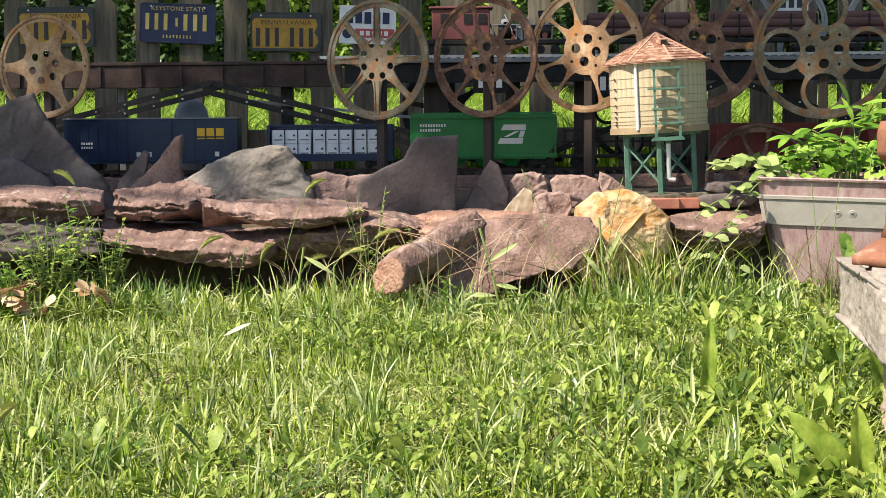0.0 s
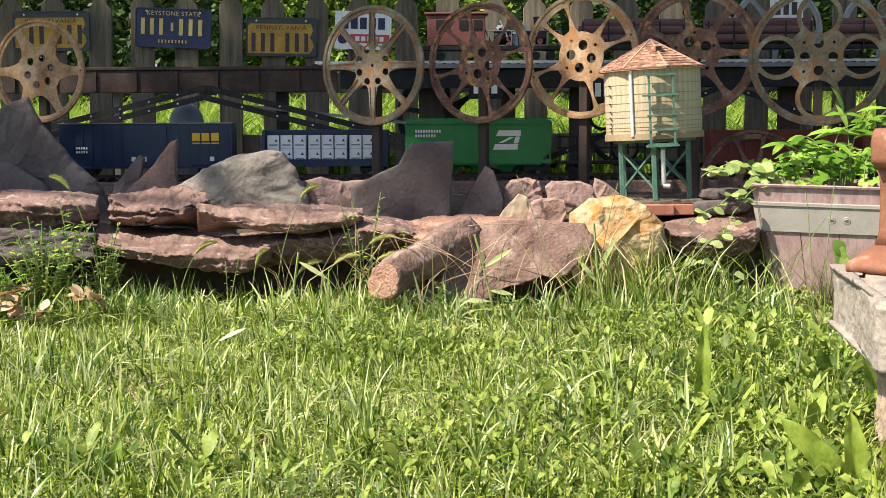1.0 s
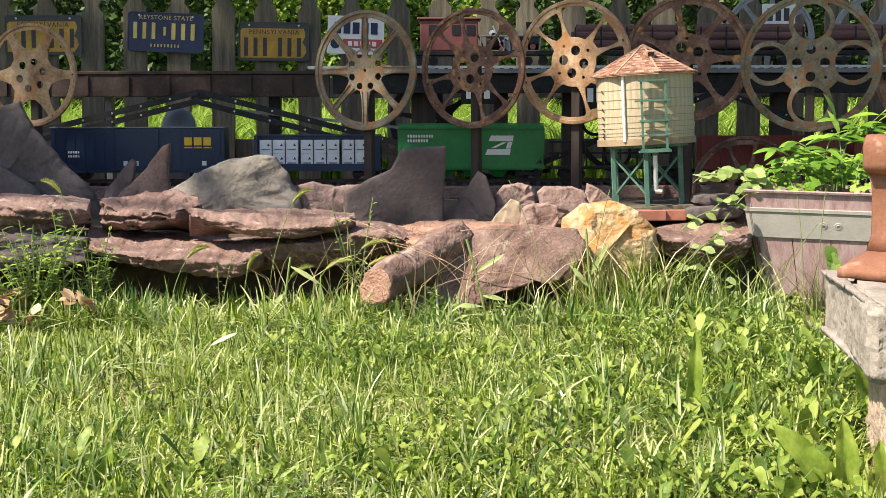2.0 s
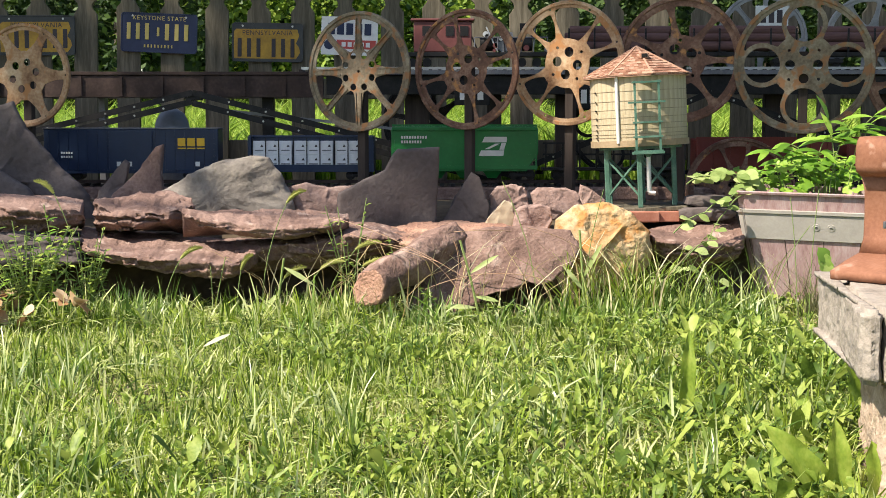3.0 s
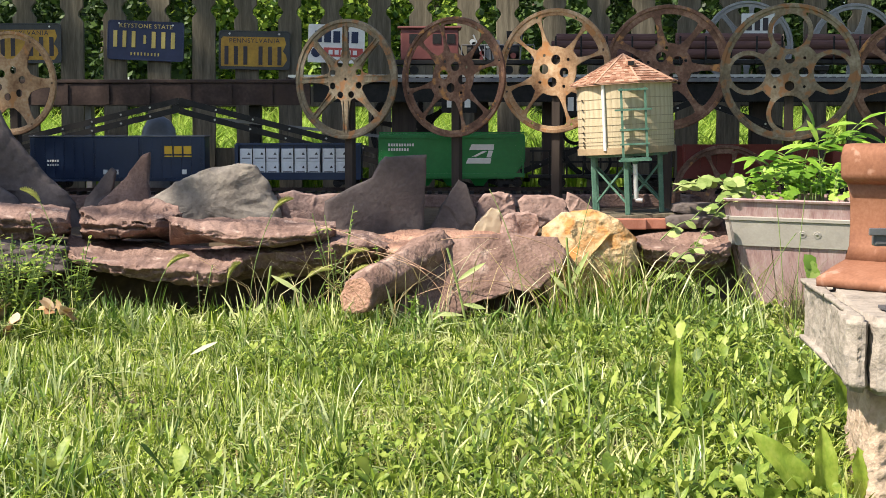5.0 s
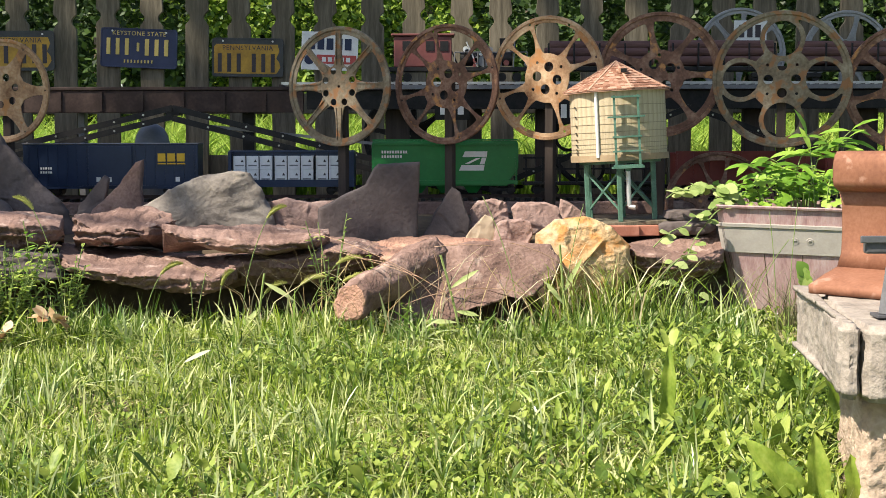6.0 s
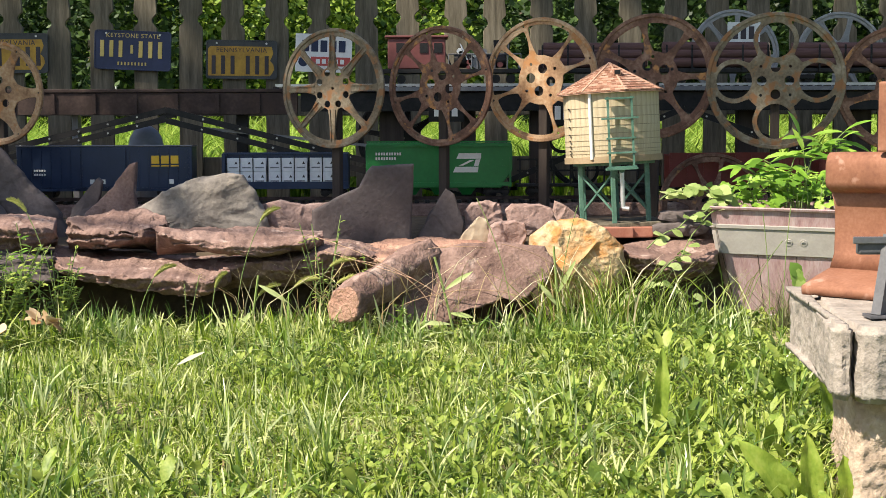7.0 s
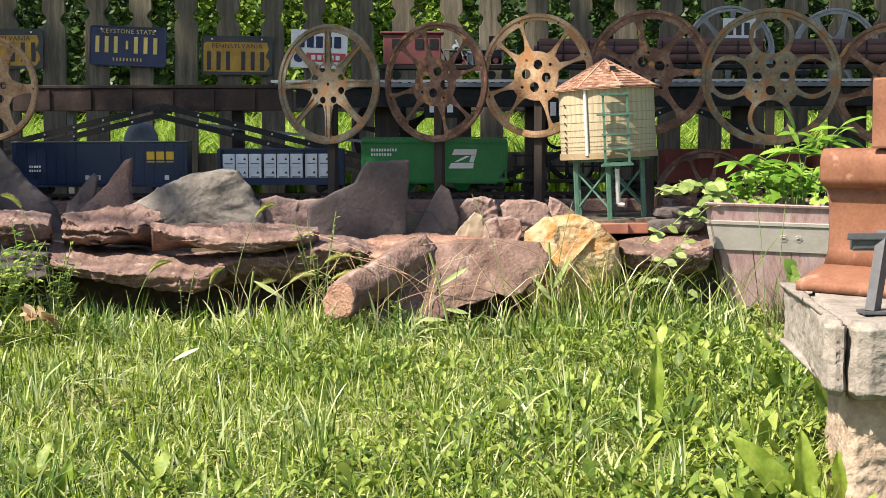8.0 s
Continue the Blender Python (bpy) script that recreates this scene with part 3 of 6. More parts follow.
def fence():
    top = thing("fence", pose(0, 5.45, 0.25), "weathered grey wooden picket fence with shaped tops", "fence")
    me = flat_shape("picket", [picket_loop(0.088, 0.915)], 0.018, 0.0015, M_fence)
    rnd = random.Random(5)
    for k in range(-8, 21):
        piece("picket", me, top, pose(-1.09 + 0.175 * k + rnd.uniform(-0.006, 0.006), rnd.uniform(-0.003, 0.003), rnd.uniform(-0.012, 0.012), 0, rnd.uniform(-0.8, 0.8), 0))
    for z in (0.16, 0.405):
        part("rail", box(B(), -2.6, 2.6, 0.012, 0.05, z - 0.04, z + 0.04, 0.003), M_fence, top)


fence()


def lettering(text, size, mat):
    """Raised words centred on the origin, standing in the xz plane, as a mesh."""
    cu = bpy.data.curves.new("lettering", "FONT")
    cu.body, cu.size, cu.extrude, cu.align_x, cu.align_y = text, size / 0.72, 0.0008, "CENTER", "CENTER"
    cu.space_character = 1.15
    ob = bpy.data.objects.new("lettering", cu)
    scene.collection.objects.link(ob)
    me = bpy.data.meshes.new_from_object(ob.evaluated_get(bpy.context.evaluated_depsgraph_get()))
    bpy.data.objects.remove(ob)
    bpy.data.curves.remove(cu)
    me.transform(Matrix.Rotation(math.pi / 2, 4, "X"))
    me.materials.clear()
    me.materials.append(mat)
    return me


def plate(x0, x1, z0, z1, y, mat, ink, rows, label, tilt=0.0, word="", word_z=0.84, word_h=0.13, thin=0.42, field=None):
    """A pressed metal plate with raised bars in place of its characters. rows: (from, to, low, high, count), as parts of its size."""
    w, h = x1 - x0, z1 - z0
    top = thing("metal_plate", pose((x0 + x1) / 2, y, (z0 + z1) / 2, 0, tilt, 0), label, "plate", "plates on the fence")
    r = 0.012
    loop = []
    for cx, cz, a0 in ((w / 2 - r, h / 2 - r, 0), (-w / 2 + r, h / 2 - r, 90), (-w / 2 + r, -h / 2 + r, 180), (w / 2 - r, -h / 2 + r, 270)):
        loop += [(cx + r * math.cos(radians(a0 + a)), cz + r * math.sin(radians(a0 + a))) for a in (0, 30, 60, 90)]
    piece("plate", flat_shape("plate", [loop], 0.002, 0.0006, mat), top, pose(0, 0, 0))
    rim = [(px * 0.975, pz * 0.955) for px, pz in loop]
    piece("raised_rim", flat_shape("raised_rim", [loop, rim], 0.004, 0.0006, mat), top, pose(0, -0.001, 0))
    if field:
        jag = [(-0.47, -0.42), (0.40, -0.42), (0.425, -0.36), (0.46, -0.25), (0.445, -0.12), (0.40, -0.02), (0.43, 0.10), (0.445, 0.18), (0.42, 0.34), (-0.44, 0.34), (-0.47, 0.28)]
        piece("yellow_field", flat_shape("yellow_field", [[(a * w, b * h) for a, b in jag]], 0.0012, 0.0003, field), top, pose(0, -0.0014, 0))
    if word:
        piece("lettering", lettering(word, h * word_h, ink), top, pose(0, -0.0026, -h / 2 + h * word_z))
    for a, b, lo, hi, count in rows:
        step = (b - a) * w / count
        for i in range(count):
            bx = -w / 2 + a * w + step * (i + 0.14)
            part("raised_bar", box(B(), bx, bx + step * thin, -0.004, -0.001, -h / 2 + lo * h, -h / 2 + hi * h, 0.0008), ink, top)
    for sx in (-0.35, 0.35):
        part("bolt", rod(B(), (sx * w, -0.005, h * 0.42), (sx * w, 0.0, h * 0.42), 0.004), M_steel, top)
    return top


DARKINK = material("dark_ink", [(0.025, 0.022, 0.03), (0.05, 0.04, 0.04)], 20, 0.5, bump=0)
YELINK = material("yellow_ink", [(0.36, 0.28, 0.07), (0.48, 0.38, 0.13)], 20, 0.5, bump=0)
plate(-1.775, -1.47, 0.786, 0.942, 5.425, M_platedark, DARKINK, [(0.06, 0.46, 0.18, 0.66, 3), (0.56, 0.96, 0.18, 0.66, 3)], "yellow metal plate with dark raised characters on a fence", word="PENNSYLVANIA", word_z=0.755, word_h=0.12, field=M_plateyel)
plate(-1.287, -0.985, 0.796, 0.950, 5.425, M_plateblue, YELINK, [(0.06, 0.42, 0.32, 0.74, 3), (0.56, 0.94, 0.32, 0.74, 3), (0.46, 0.54, 0.42, 0.64, 1), (0.3, 0.7, 0.12, 0.2, 9)], "dark blue metal plate with yellow raised characters", 2.5, word="KEYSTONE STATE", word_z=0.87, word_h=0.11)
plate(-0.847, -0.566, 0.760, 0.912, 5.425, M_platedark, DARKINK, [(0.06, 0.46, 0.12, 0.6, 3), (0.54, 0.94, 0.12, 0.6, 3)], "faded yellow metal plate with dark raised characters", 1.0, word="PENNSYLVANIA", word_z=0.74, word_h=0.12, field=M_plateyel)
sign = thing("fence_sign", pose(-0.381, 5.42, 0.86, 0, 2, 0), "white printed sign with blue and red bars on the fence", "sign")
part("panel", box(B(), -0.112, 0.112, -0.002, 0.002, -0.075, 0.075, 0.001), M_white, sign)
for i in range(5):
    part("print_bar", box(B(), -0.085 + i * 0.036, -0.058 + i * 0.036, -0.004, -0.0025, 0.005, 0.05), M_plateblue, sign)
part("print_band", box(B(), -0.05, 0.105, -0.004, -0.0025, -0.05, -0.015), M_signred, sign)
for i in range(5):
    part("print_bar", box(B(), -0.03 + i * 0.024, -0.014 + i * 0.024, -0.0055, -0.0042, -0.042, -0.024), M_white, sign)
part("print_emblem", rod(B(), (-0.08, -0.004, -0.035), (-0.08, -0.0025, -0.035), 0.02), M_plateblue, sign)


def small_plate(x, z, y, label, panel=M_aluminium, ink=DARKINK):
    top = thing("number_board", pose(x, y, z), label, "sign")
    part("panel", box(B(), -0.06, 0.06, -0.002, 0.002, -0.04, 0.04, 0.001), panel, top)
    for i in range(3):
        part("print_bar", box(B(), -0.042 + i * 0.03, -0.022 + i * 0.03, -0.004, -0.0025, -0.022, 0.024), ink, top)


# ---------- film reels ----------
def opening(R, c, pitch, r0, r1, w0, w1, soft=2):
    """An opening round the angle c between two spokes pitch degrees apart, w0 wide at the hub and w1 at the rim, as parts of R."""
    def half(r):
        v = (r - r0) / (r1 - r0)
        w = w0 + (w1 - w0) * v + 0.07 * (2 * v - 1) ** 2 - 0.02
        return max(1.0, pitch / 2 - math.degrees(math.asin(min(0.9, w / 2 / r))))
    n = 8
    pol = [(r1, c - half(r1) + 2 * half(r1) * i / n) for i in range(n + 1)]
    pol += [(r1 + (r0 - r1) * i / n, c + half(r1 + (r0 - r1) * i / n)) for i in range(1, n)]
    pol += [(r0, c + half(r0) - 2 * half(r0) * i / 4) for i in range(5)]
    pol += [(r0 + (r1 - r0) * i / n, c - half(r0 + (r1 - r0) * i / n)) for i in range(1, n)]
    loop = [Vector((R * r * math.cos(radians(a)), R * r * math.sin(radians(a)))) for r, a in pol]
    for _ in range(soft):
        out = []
        for p, q in zip(loop, loop[1:] + loop[:1]):
            out += [p.lerp(q, 0.25), p.lerp(q, 0.75)]
        loop = out
    return [(p.x, p.y) for p in loop]


def holes(R, n, r, d, turn):
    return [circle(R * r, 18, R * d * math.cos(radians(360 * k / n + turn)), R * d * math.sin(radians(360 * k / n + turn))) for k in range(n)]


def spoke_loops(R, kind):
    loops = [circle(R, 96)]
    if kind == "eight":
        loops += [opening(R, 22.5 + 45 * k, 45, 0.36, 0.885, 0.16, 0.075) for k in range(8)]
        loops += holes(R, 8, 0.062, 0.285, 22.5) + [circle(R * 0.03, 12)]
    elif kind == "double":
        loops += [opening(R, 80 + 90 * k, 57, 0.40, 0.905, 0.075, 0.055) for k in range(4)]
        loops += [opening(R, 125 + 90 * k, 34, 0.46, 0.86, 0.10, 0.05, 3) for k in range(4)]
        loops += holes(R, 4, 0.085, 0.185, 80) + holes(R, 4, 0.03, 0.31, 35) + holes(R, 8, 0.024, 0.93, 20)
    elif kind == "seven":
        loops += [opening(R, 76 + 360 * k / 7, 360 / 7, 0.40, 0.865, 0.115, 0.09, 3) for k in range(7)]
        loops += holes(R, 4, 0.088, 0.20, 30) + holes(R, 5, 0.03, 0.32, 20)
    elif kind == "tapered":
        loops += [opening(R, 30 + 60 * k, 60, 0.48, 0.89, 0.30, 0.12) for k in range(6)]
        loops += holes(R, 6, 0.08, 0.27, 15) + holes(R, 6, 0.024, 0.92, 0)
    else:
        rim, cr, ro = R * 0.905, R * 0.60, R * 0.325
        for k in range(4):
            loops.append(circle(R * 0.262, 40, cr * math.cos(radians(90 * k)), cr * math.sin(radians(90 * k))))
            outer, inner = [], []
            for i in range(41):
                a = 45 + 41 * (i / 20 - 1)
                d = min(a, 90 - a)
                q = ro * ro - (cr * math.sin(radians(d))) ** 2
                r_in = R * 0.46 if q < 0 else cr * math.cos(radians(d)) + math.sqrt(q)
                if r_in < rim - 0.004:
                    outer.append((rim, a))
                    inner.append((r_in, a))
            loops.append([(r * math.cos(radians(a + 90 * k)), r * math.sin(radians(a + 90 * k))) for r, a in outer + inner[::-1]])
        for k in range(4):
            loops.append(circle(R * 0.075, 20, R * 0.2 * math.cos(radians(90 * k)), R * 0.2 * math.sin(radians(90 * k))))
        for k in range(4):
            loops.append(circle(R * 0.026, 10, R * 0.3 * math.cos(radians(90 * k + 45)), R * 0.3 * math.sin(radians(90 * k + 45))))
    return loops


def reel(x, y, z, R, kind, yaw, spin, mat, label, post=True, tip=0.0):
    top = thing("film_reel", pose(x, y, z, tip, 0, yaw), label, "film reel", "film reels along the rail bed")
    piece("flange", flat_shape("flange", spoke_loops(R, kind), 0.0025, 0.0008, mat), top, pose(0, 0, 0, 0, spin, 0))
    piece("rolled_rim", flat_shape("rolled_rim", [circle(R * 1.004, 96), circle(R * 0.962, 96)], 0.007, 0.002, mat), top, pose(0, 0, 0))
    if kind == "eight":
        for k in range(8):
            a = radians(45 * k)
            bm = B()
            for e in (-0.035, 0.035):
                bar(bm, (R * (0.36 * math.cos(a) - 1.5 * e * math.sin(a)), -0.003, R * (0.36 * math.sin(a) + 1.5 * e * math.cos(a))), (R * (0.9 * math.cos(a) - e * math.sin(a)), -0.003, R * (0.9 * math.sin(a) + e * math.cos(a))), 0.005, R * 0.018)
            ob = part("spoke_rib", bm, mat, top)
            ob.matrix_basis = pose(0, 0, 0, 0, spin, 0)
    if post:
        bm = box(B(), -0.014, 0.014, 0.012, 0.034, -(z - 0.24), R * 0.2, 0.002)
        part("stake", bm, M_darkwood, top, "dark wooden stake")
    return top


reel(-1.312, 4.25, 0.657, 0.158, "tapered", -16, 0, M_rustlight, "pale rusted film reel on a stake behind a slate slab")
reel(-0.267, 4.2, 0.667, 0.181, "eight", -29, 0, M_greyrust, "pale rusted eight-spoke film reel on a stake")
reel(0.063, 4.2, 0.673, 0.182, "double", -32, 4, M_rust, "dark brown rusted film reel with double spokes")
reel(0.370, 4.15, 0.689, 0.186, "double", -31, 0, M_rustlight, "sunlit orange rusted film reel with double spokes")
reel(0.731, 4.25, 0.704, 0.192, "seven", -18, 0, M_rust, "brown rusted film reel behind the water tower")
reel(1.088, 4.15, 0.684, 0.206, "rings", -12, 0, M_greyrust, "large rusted film reel with four round openings")
reel(1.475, 4.15, 0.66, 0.19, "seven", -10, 10, M_rust, "rusted film reel beside a larger one")
reel(0.94, 4.32, 0.29, 0.175, "double", 0, 30, M_rust, "dark rusted film reel leaning behind the planter", post=False, tip=-14)
reel(-0.06, 4.98, 0.52, 0.17, "eight", -10, 10, M_black, "black iron spoked reel hanging under the upper track", post=False)
reel(0.62, 4.98, 0.50, 0.17, "rings", 10, 10, M_black, "black reel in shade behind the lower track", post=False)
reel(1.18, 5.1, 0.83, 0.165, "eight", 0, 5, M_dullalu, "dull aluminium film reel against the fence", post=False, tip=-4)
reel(1.58, 5.1, 0.82, 0.165, "eight", 0, 15, M_dullalu, "dull aluminium film reel behind the log cars", post=False, tip=-4)
small_plate(0.09, 0.612, 4.62, "small dark board with white characters under the deck", M_black, M_white)
small_plate(0.50, 0.60, 4.62, "small dark board with white characters on a post", M_black, M_white)
small_plate(1.19, 0.90, 5.0, "small white board with dark characters by a reel")


# ---------- upper deck ----------
deck = thing("upper_rail_deck", pose(0, 4.75, 0.27), "dark brown raised deck carrying an upper model track", "bridge")
part("plate_girder", box(B(), -2.2, -0.42, -0.07, -0.05, 0.33, 0.405, 0.002), M_girder, deck)
part("deck_board", box(B(), -2.2, 2.4, -0.075, 0.09, 0.406, 0.418, 0.002), M_girder, deck)
part("plate_girder", box(B(), -0.41, 2.4, -0.06, -0.04, 0.34, 0.405, 0.002), M_black, deck)
for x in [-2.1 + 0.14 * i for i in range(12)]:
    part("stiffener", box(B(), x, x + 0.012, -0.078, -0.071, 0.335, 0.402), M_girder, deck)
for y in (-0.0225, 0.0225):
    part("running_rail", box(B(), -0.5, 2.4, y - 0.002, y + 0.002, 0.427, 0.436), M_steel, deck)
me = mesh_of(box(B(), -0.006, 0.006, -0.045, 0.045, 0, 0.008), "deck_tie", M_darkwood)
for i in range(90):
    piece("deck_tie", me, deck, pose(-0.5 + 0.032 * i, 0, 0.4185))
part("edge_rail", box(B(), -0.42, 2.4, -0.085, -0.077, 0.408, 0.422), M_greysteel, deck)
for x, w, mat in ((-1.2, 0.022, M_greysteel), (-0.62, 0.04, M_black), (-0.1, 0.085, M_darkwood), (0.17, 0.05, M_darkwood), (0.42, 0.07, M_darkwood), (0.8, 0.07, M_darkwood), (1.15, 0.07, M_darkwood), (1.55, 0.07, M_darkwood), (-1.7, 0.05, M_darkwood), (2.0, 0.06, M_darkwood)):
    part("post", box(B(), x - w / 2, x + w / 2, 0.0, 0.05, -0.03, 0.405, 0.002), mat, deck)
for a, b in (((-0.86, 0.345), (0.26, 0.055)), ((-0.86, 0.31), (0.22, 0.03)), ((-0.86, 0.345), (-1.75, 0.13)), ((-0.86, 0.315), (-1.75, 0.10)), ((0.9, 0.345), (0.3, 0.1)), ((0.9, 0.345), (1.6, 0.1))):
    truss = part("brace", bar(B(), (a[0], -0.12, a[1]), (b[0], -0.12, b[1]), 0.006, 0.02), M_black, deck)
    for i in range(1, 9):
        p = Vector((a[0], -0.126, a[1])).lerp(Vector((b[0], -0.126, b[1])), i / 9)
        part("rivet", rod(B(), p, p + Vector((0, 0.003, 0)), 0.0035, seg=8), M_steel, truss)
part("brace", bar(B(), (-0.86, -0.118, 0.335), (-0.86, -0.06, 0.335), 0.05, 0.03), M_black, deck)
part("brace", bar(B(), (-0.8, -0.1, 0.29), (-0.15, -0.1, 0.22), 0.004, 0.010), M_greysteel, deck)


def log_car(x0, x1):
    L = x1 - x0
    car = thing("log_car", pose((x0 + x1) / 2, 4.75, 0.706), "model flat car loaded with brown bark logs", "model train", "upper model train")
    part("frame", box(B(), -L / 2, L / 2, -0.04, 0.04, 0.035, 0.05, 0.002), M_black, car)
    rnd = random.Random(round(x0 * 100))
    for row, (z, ys) in enumerate(((0.07, (-0.028, 0.0, 0.028)), (0.1, (-0.015, 0.015)), (0.125, (0.0,)))):
        for y in ys:
            r = rnd.uniform(0.015, 0.019)
            log = part("log", rod(B(), (-L * 0.47 + rnd.uniform(0, 0.02), y, z), (L * 0.47 - rnd.uniform(0, 0.02), y, z), r, r * 0.93, 14), M_log, car, smooth=False)
            part("cut_end", rod(B(), (L * 0.47, y, z), (L * 0.47 + 0.002, y, z), r * 0.85, seg=12), M_logend, log)
    for i in range(5):
        sx = -L * 0.44 + i * L * 0.22
        part("stake", box(B(), sx - 0.003, sx + 0.003, -0.047, -0.042, 0.035, 0.13), M_black, car)
    for sx in (-L * 0.36, L * 0.36):
        for k in (-0.026, 0.026):
            part("wheel", rod(B(), (sx + k, -0.026, 0.0155), (sx + k, 0.026, 0.0155), 0.0155, seg=18), M_black, car)
        part("truck_frame", box(B(), sx - 0.045, sx + 0.045, -0.034, -0.028, 0.012, 0.028, 0.002), M_black, car)


log_car(0.40, 0.80)
log_car(0.83, 1.23)
log_car(1.27, 1.68)
caboose = thing("crane_cab_car", pose(-0.0, 4.75, 0.706), "oxide red model work car with a cab and machinery", "model train", "upper model train")
part("frame", box(B(), -0.15, 0.36, -0.04, 0.04, 0.035, 0.05, 0.002), M_black, caboose)
part("cab", box(B(), -0.11, 0.09, -0.042, 0.042, 0.05, 0.155, 0.004), M_brown, caboose)
part("roof", box(B(), -0.12, 0.10, -0.05, 0.05, 0.156, 0.164, 0.003), M_brown, caboose)
for x in (-0.08, 0.0, 0.05):
    part("window", box(B(), x, x + 0.028, -0.045, -0.0425, 0.105, 0.138), M_black, caboose)
part("boiler", rod(B(), (0.12, 0, 0.08), (0.30, 0, 0.08), 0.025, seg=20), M_black, caboose)
part("winch", rod(B(), (0.2, -0.035, 0.07), (0.2, 0.035, 0.07), 0.02, seg=18), M_greysteel, caboose)
part("stack", rod(B(), (0.27, 0, 0.1), (0.27, 0, 0.15), 0.01, 0.014), M_black, caboose)
part("hand_rail", rod(B(), (0.1, -0.042, 0.1), (0.35, -0.042, 0.1), 0.002), M_greysteel, caboose)
for x in (0.1, 0.18, 0.26, 0.35):
    part("hand_rail_post", rod(B(), (x, -0.042, 0.05), (x, -0.042, 0.1), 0.002), M_greysteel, caboose)
r = random.Random(8)
for i in range(16):
    x, z, rad = r.uniform(0.11, 0.35), r.uniform(0.055, 0.115), r.uniform(0.004, 0.011)
    part("gear", rod(B(), (x, -0.040, z), (x, -0.030 + r.uniform(0, 0.02), z), rad, seg=14), r.choice((M_greysteel, M_aluminium, M_black, M_brown)), caboose)
for i in range(7):
    x = r.uniform(0.11, 0.34)
    part("pipe", rod(B(), (x, -0.036, 0.05), (x + r.uniform(-0.04, 0.04), -0.036, r.uniform(0.09, 0.15)), 0.0025, seg=8), r.choice((M_greysteel, M_aluminium, M_black)), caboose)
for sx in (-0.09, 0.29):
    for k in (-0.026, 0.026):
        part("wheel", rod(B(), (sx + k, -0.026, 0.0155), (sx + k, 0.026, 0.0155), 0.0155, seg=18), M_black, caboose)

dome = thing("garden_dome", pose(-0.985, 4.9, 0.27), "blue-grey enamel dome on a stand beside the track", "ornament")
part("dome", lathe(B(), [(0.062, 0.10), (0.066, 0.17), (0.064, 0.22), (0.056, 0.255), (0.042, 0.28), (0.02, 0.295), (0.001, 0.299)], 32), M_dome, dome, smooth=True)
part("stand", rod(B(), (0, 0, 0), (0, 0, 0.12), 0.06, 0.055, 24), M_greysteel, dome)

# ---------- lower track and train ----------
track = thing("model_track", pose(0, 4.45, 0.27), "garden railway track with dark ties on a ballast board", "track")
part("roadbed", box(B(), -2.2, 2.4, -0.06, 0.06, -0.01, 0.034, 0.006), M_redstone, track, "gritty reddish roadbed")
for y in (-0.0225, 0.0225):
    part("running_rail", box(B(), -2.2, 2.4, y - 0.002, y + 0.002, 0.045, 0.055), M_girder, track)
me = mesh_of(box(B(), -0.007, 0.007, -0.046, 0.046, 0, 0.0095, 0.001), "tie", M_black)
for i in range(130):
    piece("tie", me, track, pose(-2.15 + 0.0345 * i, 0, 0.0345))
RAIL = 0.326


def trucks(car, L, inset=0.075):
    for sx in (-L / 2 + inset, L / 2 - inset):
        tr = part("truck", box(B(), sx - 0.04, sx + 0.04, -0.036, -0.030, 0.010, 0.022, 0.002), M_black, car)
        part("bolster", box(B(), sx - 0.01, sx + 0.01, -0.03, 0.03, 0.014, 0.03), M_black, tr)
        for k in (-0.028, 0.028):
            part("wheel", rod(B(), (sx + k, -0.027, 0.0155), (sx + k, 0.027, 0.0155), 0.0155, seg=20), M_black, tr)
            part("axle_box", box(B(), sx + k - 0.007, sx + k + 0.007, -0.039, -0.036, 0.009, 0.021), M_black, tr)
    for s in (-1, 1):
        part("coupler", box(B(), min(s * L / 2, s * (L / 2 + 0.022)), max(s * L / 2, s * (L / 2 + 0.022)), -0.006, 0.006, 0.018, 0.03), M_black, car)


